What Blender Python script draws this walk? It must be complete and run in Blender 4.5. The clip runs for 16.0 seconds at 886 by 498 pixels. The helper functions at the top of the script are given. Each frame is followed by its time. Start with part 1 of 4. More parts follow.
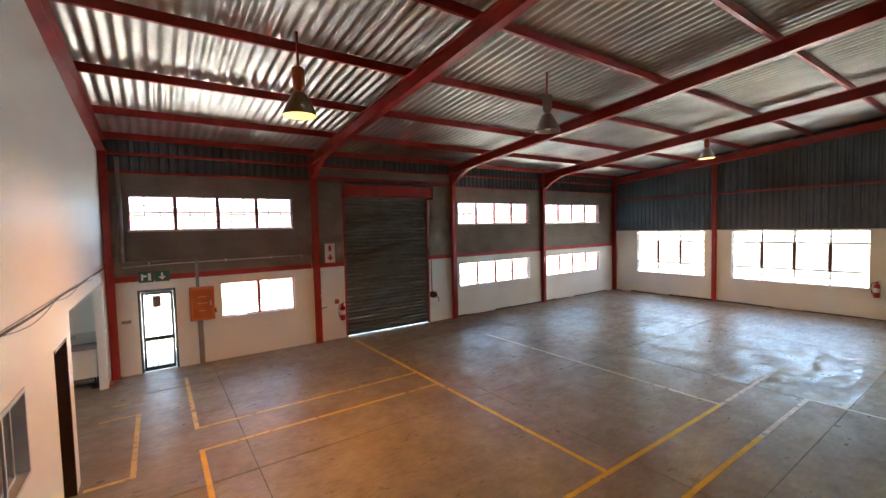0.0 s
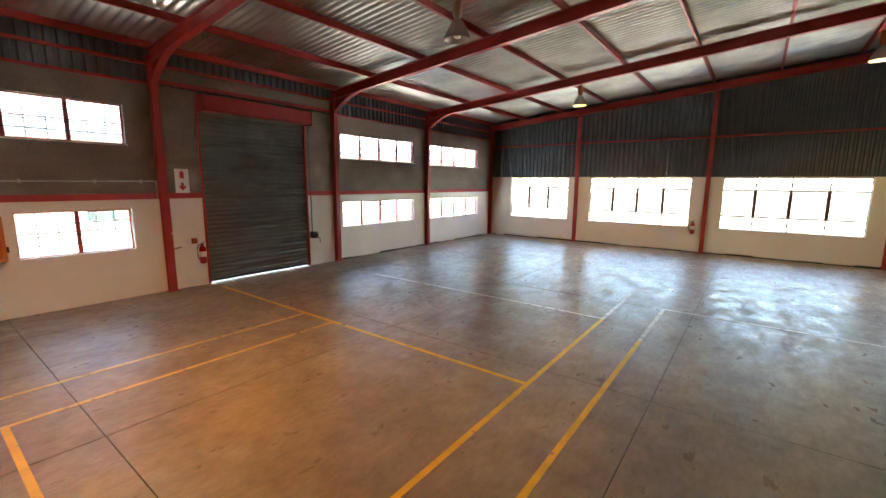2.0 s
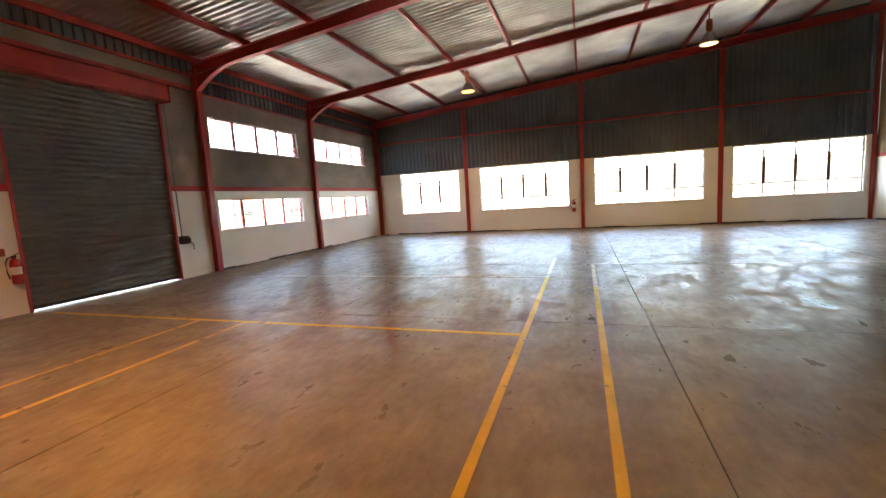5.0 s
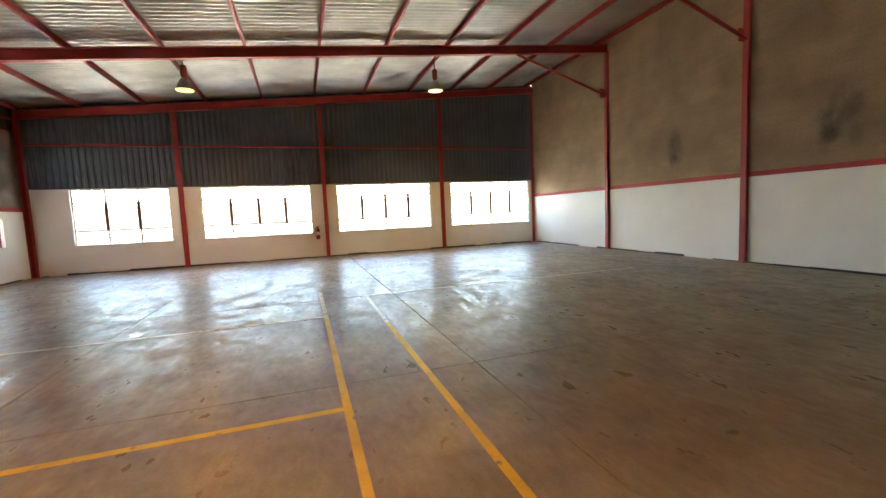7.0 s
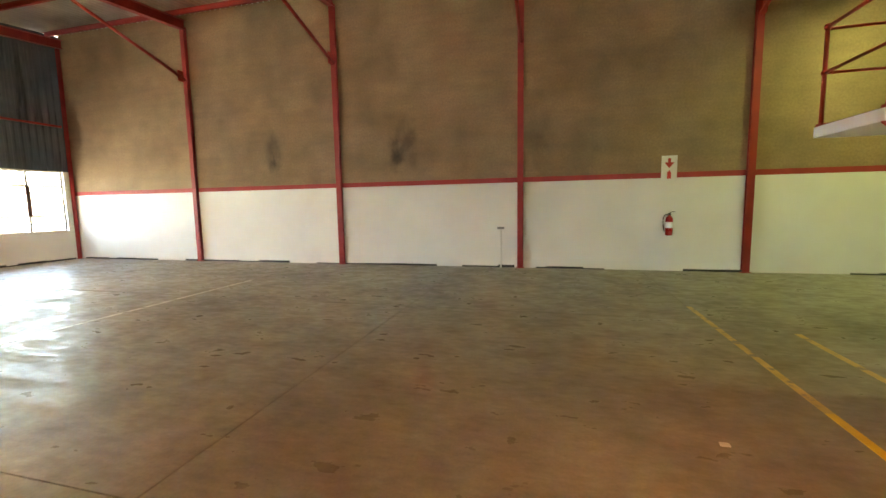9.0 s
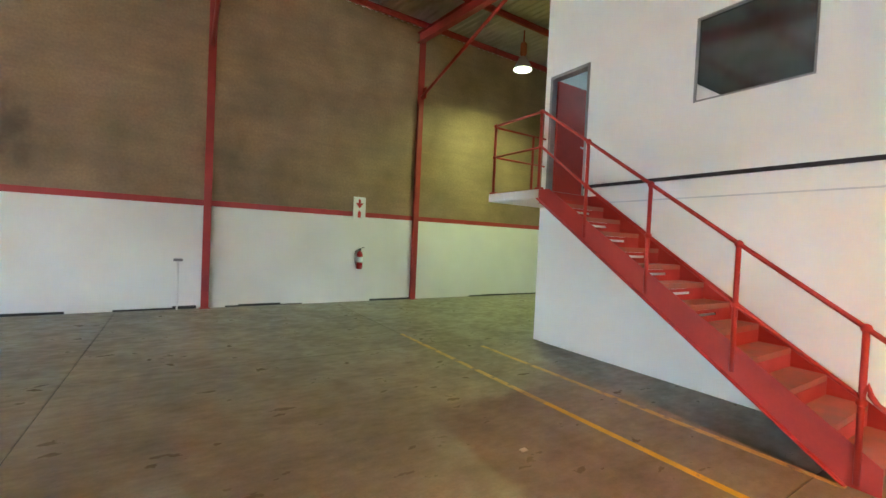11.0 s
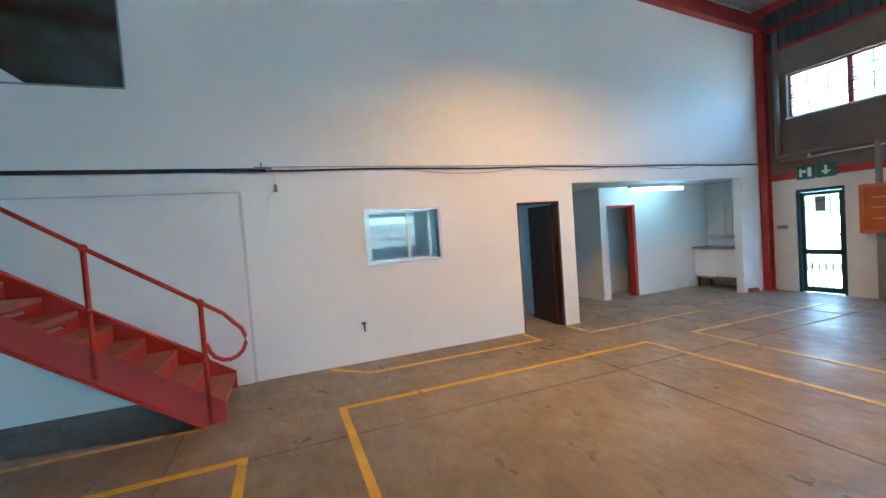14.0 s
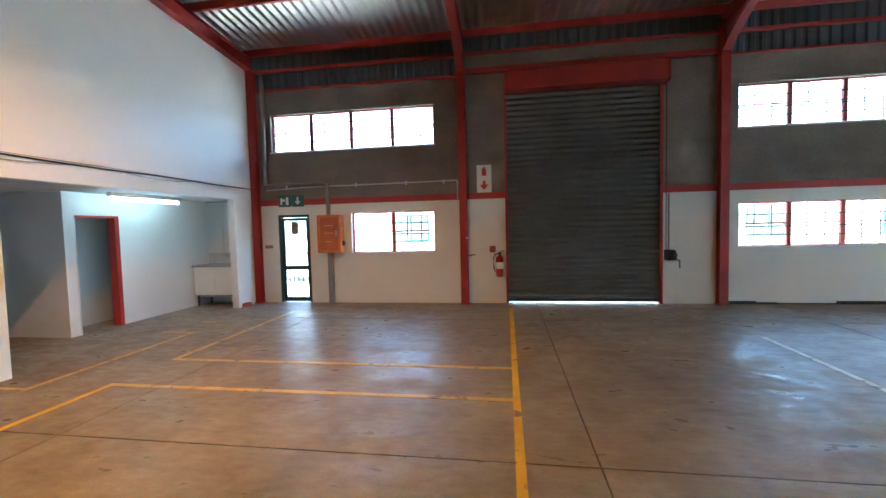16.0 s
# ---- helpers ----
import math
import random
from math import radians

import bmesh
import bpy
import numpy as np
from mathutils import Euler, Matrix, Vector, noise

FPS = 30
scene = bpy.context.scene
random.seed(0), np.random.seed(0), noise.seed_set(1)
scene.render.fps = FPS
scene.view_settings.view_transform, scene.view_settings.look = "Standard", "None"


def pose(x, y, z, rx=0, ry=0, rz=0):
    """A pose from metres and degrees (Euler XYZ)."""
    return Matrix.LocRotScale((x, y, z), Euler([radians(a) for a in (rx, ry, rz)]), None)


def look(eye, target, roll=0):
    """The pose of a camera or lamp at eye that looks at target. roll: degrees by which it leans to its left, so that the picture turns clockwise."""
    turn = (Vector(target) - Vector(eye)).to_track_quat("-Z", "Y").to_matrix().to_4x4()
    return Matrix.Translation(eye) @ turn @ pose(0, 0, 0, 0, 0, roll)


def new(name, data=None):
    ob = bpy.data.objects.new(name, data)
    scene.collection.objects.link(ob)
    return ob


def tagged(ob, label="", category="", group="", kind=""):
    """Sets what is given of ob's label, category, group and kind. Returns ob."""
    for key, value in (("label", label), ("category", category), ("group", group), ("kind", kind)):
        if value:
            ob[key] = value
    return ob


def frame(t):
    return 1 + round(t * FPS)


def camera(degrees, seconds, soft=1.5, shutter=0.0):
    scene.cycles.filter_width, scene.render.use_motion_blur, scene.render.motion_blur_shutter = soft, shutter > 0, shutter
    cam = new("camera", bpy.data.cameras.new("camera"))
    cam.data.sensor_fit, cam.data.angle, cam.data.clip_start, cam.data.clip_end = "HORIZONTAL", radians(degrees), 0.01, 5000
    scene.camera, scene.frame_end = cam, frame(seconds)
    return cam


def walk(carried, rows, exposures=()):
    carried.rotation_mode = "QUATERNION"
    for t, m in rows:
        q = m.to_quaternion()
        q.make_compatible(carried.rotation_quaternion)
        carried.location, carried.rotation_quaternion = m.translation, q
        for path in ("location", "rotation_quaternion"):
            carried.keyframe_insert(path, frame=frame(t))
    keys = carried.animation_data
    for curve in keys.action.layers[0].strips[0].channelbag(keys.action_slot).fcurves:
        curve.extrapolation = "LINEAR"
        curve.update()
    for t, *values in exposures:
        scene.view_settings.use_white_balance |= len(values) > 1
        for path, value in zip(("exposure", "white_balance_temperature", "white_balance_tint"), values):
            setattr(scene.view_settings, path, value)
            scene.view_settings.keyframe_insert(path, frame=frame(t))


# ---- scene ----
cam = camera(94.0, 16.0)
PATH = [
    (0, (0.964, 7.604, 3.241), (2.104, 9.244, 3.137), -1.4),
    (0.5, (0.927, 7.819, 3.049), (2.142, 9.372, 2.713), -2.1),
    (1, (0.957, 8.1, 2.909), (2.284, 9.571, 2.637), -0.8),
    (1.5, (0.943, 8.323, 2.734), (2.4, 9.648, 2.384), -0.3),
    (2, (0.953, 8.563, 2.588), (2.532, 9.748, 2.27), 0.5),
    (2.5, (0.961, 8.803, 2.406), (2.61, 9.863, 2.008), -1.3),
    (3, (1.015, 9.057, 2.222), (2.807, 9.887, 1.907), -1.1),
    (4.5, (1.0, 9.74, 1.73), (2.86, 10.45, 1.45), -2.7),
    (5, (1.12, 10.04, 1.57), (3.01, 10.69, 1.33), -3.5),
    (5.5, (1.323, 10.333, 1.519), (3.221, 10.921, 1.292), -4.1),
    (6, (1.593, 10.588, 1.531), (3.556, 10.912, 1.325), -2.5),
    (6.5, (1.902, 10.828, 1.543), (3.873, 10.602, 1.293), -3.1),
    (7, (2.276, 10.944, 1.578), (4.165, 10.311, 1.4), -2.5),
    (7.5, (2.766, 10.98, 1.57), (4.36, 9.787, 1.382), -2.1),
    (8, (3.166, 10.998, 1.597), (4.468, 9.488, 1.452), -1.9),
    (8.5, (3.592, 10.953, 1.624), (4.473, 9.166, 1.444), -0.3),
    (9, (3.96, 10.933, 1.586), (4.47, 9.011, 1.375), -1.0),
    (11.5, (5.342, 10.199, 1.645), (3.902, 8.814, 1.717), 1.6),
    (12, (5.387, 10.084, 1.602), (3.626, 9.145, 1.721), -1.1),
    (12.5, (5.424, 10.039, 1.606), (3.456, 9.686, 1.657), -3.5),
    (13, (5.446, 10.1, 1.605), (3.446, 10.104, 1.64), -3.2),
    (13.5, (5.461, 10.202, 1.646), (3.489, 10.534, 1.635), -4.1),
    (14, (5.449, 10.275, 1.625), (3.587, 11.001, 1.548), -4.2),
    (14.5, (5.479, 10.399, 1.621), (3.806, 11.487, 1.49), -4.1),
    (15, (5.491, 10.592, 1.59), (4.134, 12.058, 1.484), -3.3),
    (15.5, (5.524, 10.8, 1.594), (4.622, 12.583, 1.514), -1.2),
    (16, (5.578, 10.88, 1.597), (5.275, 12.854, 1.492), -1.4),
]
LIGHT = [(0, 4.58, 6700, 4), (0.5, 4.6, 6600, 0), (1, 4.62, 6500, -4), (1.5, 4.72, 6700, -1), (2.2, 4.78, 7000, 4), (3, 4.82, 7300, 8),
         (5.5, 4.78, 7500, 8), (7, 4.88, 7500, 4), (8, 5.25, 7800, 3), (9, 5.62, 8500, 3),
         (11.5, 5.8, 5700, 0), (12, 5.58, 5300, 1), (12.5, 5.4, 4800, -10), (13, 5.22, 4550, -20), (13.5, 5.02, 4500, -20),
         (14.5, 4.74, 4950, -10), (16, 4.85, 5300, -9)]
walk(cam, [(t, look(eye, target, roll)) for t, eye, target, roll in PATH], LIGHT)

# ---- world and light ----
world = bpy.data.worlds.new("world")
scene.world = world
world.use_nodes = True
wn = world.node_tree.nodes
sky = wn.new("ShaderNodeTexSky")
sky.sky_type = "NISHITA"
sky.sun_disc = False
sky.sun_elevation = radians(76)
sky.sun_rotation = radians(207)
wn["Background"].inputs["Strength"].default_value = 0.15
world.node_tree.links.new(sky.outputs["Color"], wn["Background"].inputs["Color"])

sun = new("sun", bpy.data.lights.new("sun", "SUN"))
sun.data.energy, sun.data.angle, sun.data.color = 4.5, radians(0.5), (1.0, 0.96, 0.9)
sun.matrix_world = look((0, 0, 30), (3.4, 6.7, 0))

# ---- plan ----
WX, EX, SY, NY = 0.0, 19.45, 0.55, 19.45      # inner faces of the hall
BX, PY = -4.95, 5.26                          # back of the side bay, end of the office block
T = 0.22                                      # wall thickness


def eave(y):
    """Top of the rafters, where the purlins sit."""
    return 7.13 - 0.091 * y


# ---- materials ----
def material(name, color, rough=0.6, metal=0.0, second=None, scale=3.0, fine=60.0, bump=0.1, rvar=0.1, spots=0.0, spec=0.5, coat=0.0, mid=(0.35, 0.7)):
    """Paint, plaster, steel: two tones in large patches, a fine grain, and relief."""
    m = bpy.data.materials.new(name)
    m.use_nodes = True
    n, l = m.node_tree.nodes, m.node_tree.links
    b = n["Principled BSDF"]
    co = n.new("ShaderNodeNewGeometry")
    big = n.new("ShaderNodeTexNoise")
    big.inputs["Scale"].default_value, big.inputs["Detail"].default_value = scale, 6
    l.new(co.outputs["Position"], big.inputs["Vector"])
    small = n.new("ShaderNodeTexNoise")
    small.inputs["Scale"].default_value, small.inputs["Detail"].default_value = fine, 3
    l.new(co.outputs["Position"], small.inputs["Vector"])
    ramp = n.new("ShaderNodeMapRange")
    ramp.inputs["From Min"].default_value, ramp.inputs["From Max"].default_value = mid
    l.new(big.outputs["Fac"], ramp.inputs["Value"])
    mix = n.new("ShaderNodeMix")
    mix.data_type = "RGBA"
    second = second or tuple(c * 0.85 for c in color)
    mix.inputs["A"].default_value, mix.inputs["B"].default_value = (*color, 1), (*second, 1)
    l.new(ramp.outputs["Result"], mix.inputs["Factor"])
    grain = n.new("ShaderNodeMix")
    grain.data_type, grain.blend_type = "RGBA", "OVERLAY"
    grain.inputs["Factor"].default_value = 0.12 + spots
    l.new(mix.outputs["Result"], grain.inputs["A"])
    l.new(small.outputs["Fac"], grain.inputs["B"])
    l.new(grain.outputs["Result"], b.inputs["Base Color"])
    rr = n.new("ShaderNodeMapRange")
    rr.inputs["To Min"].default_value, rr.inputs["To Max"].default_value = max(0.02, rough - rvar), min(1, rough + rvar)
    l.new(big.outputs["Fac"], rr.inputs["Value"])
    l.new(rr.outputs["Result"], b.inputs["Roughness"])
    b.inputs["Metallic"].default_value = metal
    b.inputs["Specular IOR Level"].default_value = spec
    b.inputs["Coat Weight"].default_value = coat
    bp = n.new("ShaderNodeBump")
    bp.inputs["Strength"].default_value, bp.inputs["Distance"].default_value = bump, 0.01
    l.new(small.outputs["Fac"], bp.inputs["Height"])
    l.new(bp.outputs["Normal"], b.inputs["Normal"])
    return m


def glow(name, color, strength):
    m = bpy.data.materials.new(name)
    m.use_nodes = True
    b = m.node_tree.nodes["Principled BSDF"]
    b.inputs["Base Color"].default_value = (*color, 1)
    b.inputs["Emission Color"].default_value = (*color, 1)
    b.inputs["Emission Strength"].default_value = strength
    return m


def glass(name, tint=(1, 1, 1)):
    m = bpy.data.materials.new(name)
    m.use_nodes = True
    b = m.node_tree.nodes["Principled BSDF"]
    b.inputs["Base Color"].default_value = (*tint, 1)
    b.inputs["Roughness"].default_value = 0.01
    b.inputs["Transmission Weight"].default_value = 1.0
    b.inputs["IOR"].default_value = 1.45
    return m


WHITE = material("white_paint", (0.80, 0.79, 0.75), 0.55, second=(0.74, 0.72, 0.68), scale=0.8, fine=90, bump=0.15)
OFFICE_WHITE = material("office_white_paint", (0.82, 0.82, 0.80), 0.5, second=(0.78, 0.78, 0.76), scale=0.5, fine=90, bump=0.1)
RED = material("red_enamel", (0.36, 0.028, 0.022), 0.42, second=(0.27, 0.02, 0.018), scale=2.5, fine=40, bump=0.08)
RED_BRIGHT = material("bright_red_enamel", (0.42, 0.028, 0.014), 0.48, second=(0.35, 0.022, 0.012), scale=2.5, fine=40, bump=0.08)
RED_BAND = material("red_wall_band", (0.40, 0.035, 0.03), 0.6, second=(0.32, 0.03, 0.028), scale=2, fine=60)
PLASTER = material("bare_cement_plaster", (0.335, 0.225, 0.122), 0.85, second=(0.225, 0.15, 0.08), scale=1.1, fine=22, bump=0.3, spots=0.14)
PLASTER_N = material("grey_cement_plaster", (0.23, 0.19, 0.155), 0.85, second=(0.16, 0.13, 0.108), scale=1.4, fine=35, bump=0.35, spots=0.25)
CLAD = material("dark_blue_grey_cladding", (0.085, 0.105, 0.125), 0.5, second=(0.065, 0.08, 0.098), scale=1.2, fine=30, bump=0.05)
TREAD = material("worn_red_tread", (0.40, 0.10, 0.055), 0.55, second=(0.28, 0.13, 0.085), scale=6, fine=60, bump=0.2)
DARK = material("dark_steel", (0.03, 0.035, 0.035), 0.45, second=(0.02, 0.024, 0.024), scale=4)
SHUTTER = material("grey_green_shutter", (0.13, 0.14, 0.135), 0.36, second=(0.10, 0.11, 0.107), scale=1.5, fine=25, bump=0.06, metal=0.2)
ALU = material("aluminium", (0.62, 0.64, 0.65), 0.35, metal=0.6, second=(0.55, 0.57, 0.58))
# White window steel, its backlit shade put into this grey
BACKLIT_GREY = material("backlit_window_steel", (0.34, 0.33, 0.32), 0.5, second=(0.26, 0.25, 0.25), scale=4)
STILE = material("dark_red_brown_steel", (0.10, 0.04, 0.035), 0.5, second=(0.07, 0.03, 0.028))
GREY = material("grey_conduit", (0.27, 0.27, 0.27), 0.5, second=(0.2, 0.2, 0.2))
BLACK = material("black_cable", (0.015, 0.015, 0.016), 0.5)
ORANGE = material("orange_enamel", (0.62, 0.17, 0.035), 0.4, second=(0.52, 0.13, 0.03))
ORANGE_DEEP = material("deep_orange_enamel", (0.50, 0.125, 0.025), 0.4, second=(0.40, 0.095, 0.02))
ORANGE_PALE = material("pale_orange_label", (0.66, 0.36, 0.18), 0.6)
GREEN_DARK = material("dark_green_steel", (0.018, 0.05, 0.045), 0.4)
BROWN = material("dark_brown_timber", (0.055, 0.022, 0.014), 0.42, second=(0.035, 0.014, 0.01), scale=5)
SIGN_WHITE = material("sign_white", (0.8, 0.8, 0.77), 0.4)
SIGN_RED = material("sign_red", (0.5, 0.03, 0.025), 0.4)
SIGN_GREEN = material("sign_green", (0.03, 0.13, 0.09), 0.4)
EXT_RED = material("extinguisher_red", (0.33, 0.016, 0.018), 0.28)
STEEL = material("stainless_steel", (0.55, 0.55, 0.54), 0.3, metal=1.0)
LAMP_METAL = material("lamp_housing", (0.42, 0.40, 0.37), 0.4, metal=0.7)
# Lamp glow put into the housing colour; the unlit lamp stays grey
LIT_GEAR = material("lamplit_gear_housing", (0.45, 0.12, 0.04), 0.4, metal=0.3)
BRICK = material("red_brick", (0.33, 0.1, 0.06), 0.8)
YARD = material("yard_concrete", (0.56, 0.54, 0.50), 0.8, second=(0.47, 0.45, 0.42), scale=0.4)
# Dulled to dim the outside view; also the landing screed and upper floor
YARD_WALL = material("dulled_grey_brown", (0.38, 0.345, 0.30), 0.8, second=(0.31, 0.28, 0.24), scale=0.5)
ROOM = material("pale_blue_room_paint", (0.62, 0.68, 0.72), 0.6, second=(0.58, 0.64, 0.68), scale=0.6)
CEIL = material("white_ceiling_board", (0.7, 0.7, 0.69), 0.6)
# Pale grey of the painted shadow line, the splashback and the loose wire
PALE_GREY = material("pale_grey_and_shade", (0.62, 0.64, 0.66), 0.6)
PANE = glass("window_glass")
PANE_DARK = glass("tinted_glass", (0.55, 0.6, 0.6))
SODIUM = glow("sodium_bulb", (1.0, 0.52, 0.13), 0.16)
WARM = glow("warm_bulb", (1.0, 0.70, 0.28), 0.14)
GREENISH = glow("mercury_bulb", (0.85, 1.0, 0.6), 0.16)
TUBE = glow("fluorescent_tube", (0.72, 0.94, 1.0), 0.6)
FILL_TUBE = glow("fill_tube", (0.7, 0.9, 1.0), 1.2)
FILM = material("mirror_film_glass", (0.14, 0.17, 0.163), 0.10, metal=0.8, second=(0.22, 0.25, 0.245), bump=0.0, rvar=0.02)


def foil():
    """Galvanised roof sheets seen from below, crumpled and streaked."""
    m = material("galvanised_roof_sheet", (0.63, 0.62, 0.59), 0.42, metal=0.88, second=(0.42, 0.41, 0.39), scale=0.9, fine=25, bump=0.12, rvar=0.12)
    n, l = m.node_tree.nodes, m.node_tree.links
    b = n["Principled BSDF"]
    co = n.new("ShaderNodeNewGeometry")
    st = n.new("ShaderNodeMapping")
    st.inputs["Scale"].default_value = (2.2, 0.5, 1)
    l.new(co.outputs["Position"], st.inputs["Vector"])
    w = n.new("ShaderNodeTexNoise")
    w.inputs["Scale"].default_value, w.inputs["Detail"].default_value, w.inputs["Distortion"].default_value = 2.0, 4, 0.0
    l.new(st.outputs["Vector"], w.inputs["Vector"])
    bp = n.new("ShaderNodeBump")
    bp.inputs["Strength"].default_value, bp.inputs["Distance"].default_value = 0.55, 0.06
    l.new(w.outputs["Fac"], bp.inputs["Height"])
    l.new(bp.outputs["Normal"], b.inputs["Normal"])
    return m


def concrete():
    """Power-floated floor: brown-grey, stained, with polished and scuffed patches."""
    m = bpy.data.materials.new("polished_concrete")
    m.use_nodes = True
    n, l = m.node_tree.nodes, m.node_tree.links
    b = n["Principled BSDF"]
    co = n.new("ShaderNodeNewGeometry")

    def tex(scale, detail, dist=0.0, stretch=(1, 1, 1)):
        mp = n.new("ShaderNodeMapping")
        mp.inputs["Scale"].default_value = stretch
        l.new(co.outputs["Position"], mp.inputs["Vector"])
        t = n.new("ShaderNodeTexNoise")
        t.inputs["Scale"].default_value, t.inputs["Detail"].default_value, t.inputs["Distortion"].default_value = scale, detail, dist
        l.new(mp.outputs["Vector"], t.inputs["Vector"])
        return t.outputs["Fac"]

    def span(v, a, c, lo, hi):
        r = n.new("ShaderNodeMapRange")
        for k, x in (("From Min", a), ("From Max", c), ("To Min", lo), ("To Max", hi)):
            r.inputs[k].default_value = x
        l.new(v, r.inputs["Value"])
        return r.outputs["Result"]

    def blend(f, a, c, kind="MIX"):
        x = n.new("ShaderNodeMix")
        x.data_type, x.blend_type = "RGBA", kind
        for k, v in (("Factor", f), ("A", a), ("B", c)):
            if isinstance(v, (tuple, float)):
                x.inputs[k].default_value = v
            else:
                l.new(v, x.inputs[k])
        return x.outputs["Result"]

    large = tex(0.45, 5, 0.1)
    medium = tex(1.7, 5)
    stain = tex(0.9, 5, 0.0, (1, 0.7, 1))
    fine = tex(45, 4)
    c = blend(span(large, 0.2, 0.8, 0, 1), (0.245, 0.222, 0.178, 1), (0.365, 0.335, 0.278, 1))
    c = blend(span(medium, 0.25, 0.8, 0, 0.45), c, (0.14, 0.123, 0.097, 1))
    c = blend(span(stain, 0.38, 0.72, 0, 0.5), c, (0.11, 0.096, 0.075, 1))
    c = blend(0.32, c, tex(4.0, 6), "OVERLAY")
    c = blend(0.28, c, tex(13.0, 6, 0.0, (0.6, 1.3, 1)), "OVERLAY")
    c = blend(0.18, c, fine, "OVERLAY")
    l.new(c, b.inputs["Base Color"])
    scuff = tex(2.6, 6, 0.0, (0.75, 1.25, 1))
    drag = tex(8.0, 5, 0.0, (0.7, 1.3, 1))
    r = n.new("ShaderNodeMath")
    r.operation = "ADD"
    l.new(span(scuff, 0.34, 0.66, 0.29, 0.52), r.inputs[0])
    l.new(span(drag, 0.35, 0.65, -0.07, 0.13), r.inputs[1])
    l.new(r.outputs[0], b.inputs["Roughness"])
    bp = n.new("ShaderNodeBump")
    b.inputs["Specular IOR Level"].default_value = 0.38
    bp.inputs["Strength"].default_value, bp.inputs["Distance"].default_value = 0.07, 0.012
    l.new(tex(3.2, 2, 0.0, (0.8, 1.2, 1)), bp.inputs["Height"])
    l.new(bp.outputs["Normal"], b.inputs["Normal"])
    return m


def stained(m, streak, spots):
    """Trowel streaks and a few marks on the plaster: spots of (place, radius, strength, colour), taller than wide."""
    n, l = m.node_tree.nodes, m.node_tree.links
    b = n["Principled BSDF"]
    last = b.inputs["Base Color"].links[0].from_socket
    co = n.new("ShaderNodeNewGeometry")

    def noise(stretch, scale, detail):
        st = n.new("ShaderNodeMapping")
        st.inputs["Scale"].default_value = stretch
        l.new(co.outputs["Position"], st.inputs["Vector"])
        w = n.new("ShaderNodeTexNoise")
        w.inputs["Scale"].default_value, w.inputs["Detail"].default_value = scale, detail
        l.new(st.outputs["Vector"], w.inputs["Vector"])
        return w.outputs["Fac"]

    def lay(mask, color):
        nonlocal last
        x = n.new("ShaderNodeMix")
        x.data_type = "RGBA"
        l.new(mask, x.inputs["Factor"])
        l.new(last, x.inputs["A"])
        x.inputs["B"].default_value = (*color, 1)
        last = x.outputs["Result"]

    r = n.new("ShaderNodeMapRange")
    r.inputs["From Min"].default_value, r.inputs["From Max"].default_value, r.inputs["To Max"].default_value = 0.38, 0.78, 0.4
    l.new(noise((0.35, 0.35, 2.2), 2.4, 9), r.inputs["Value"])
    lay(r.outputs["Result"], streak)
    ragged = noise((1, 1, 0.7), 4.0, 3)
    for place, radius, strength, color in spots:
        squash = n.new("ShaderNodeVectorMath")
        squash.operation = "SUBTRACT"
        squash.inputs[1].default_value = place
        l.new(co.outputs["Position"], squash.inputs[0])
        tall = n.new("ShaderNodeVectorMath")
        tall.operation = "MULTIPLY"
        tall.inputs[1].default_value = (1, 1, 0.6)
        l.new(squash.outputs["Vector"], tall.inputs[0])
        d = n.new("ShaderNodeVectorMath")
        d.operation = "LENGTH"
        l.new(tall.outputs["Vector"], d.inputs[0])
        a = n.new("ShaderNodeMath")
        a.operation = "MULTIPLY_ADD"
        a.inputs[1].default_value = radius * 1.2
        l.new(ragged, a.inputs[0])
        l.new(d.outputs["Value"], a.inputs[2])
        k = n.new("ShaderNodeMapRange")
        k.interpolation_type = "SMOOTHSTEP"
        for key, v in (("From Min", radius * 0.55), ("From Max", radius * 1.6), ("To Min", strength), ("To Max", 0.0)):
            k.inputs[key].default_value = v
        l.new(a.outputs[0], k.inputs["Value"])
        lay(k.outputs["Result"], color)
    l.new(last, b.inputs["Base Color"])


SOOT, PALE_PATCH = (0.05, 0.038, 0.026), (0.36, 0.32, 0.25)
stained(PLASTER, (0.17, 0.118, 0.075), [((11.66, 0.55, 2.86), 0.26, 0.85, SOOT), ((11.69, 0.55, 3.15), 0.45, 0.6, SOOT), ((7.98, 0.55, 2.92), 0.32, 0.95, SOOT), ((7.66, 0.55, 3.2), 0.5, 0.6, SOOT), ((4.4, 0.55, 3.2), 0.8, 0.3, SOOT)])
stained(PLASTER_N, (0.13, 0.105, 0.085), [((8.98, 19.45, 2.95), 0.24, 0.7, PALE_PATCH), ((5.38, 19.45, 2.62), 0.26, 0.6, PALE_PATCH), ((9.2, 19.45, 2.6), 0.3, 0.35, PALE_PATCH)])


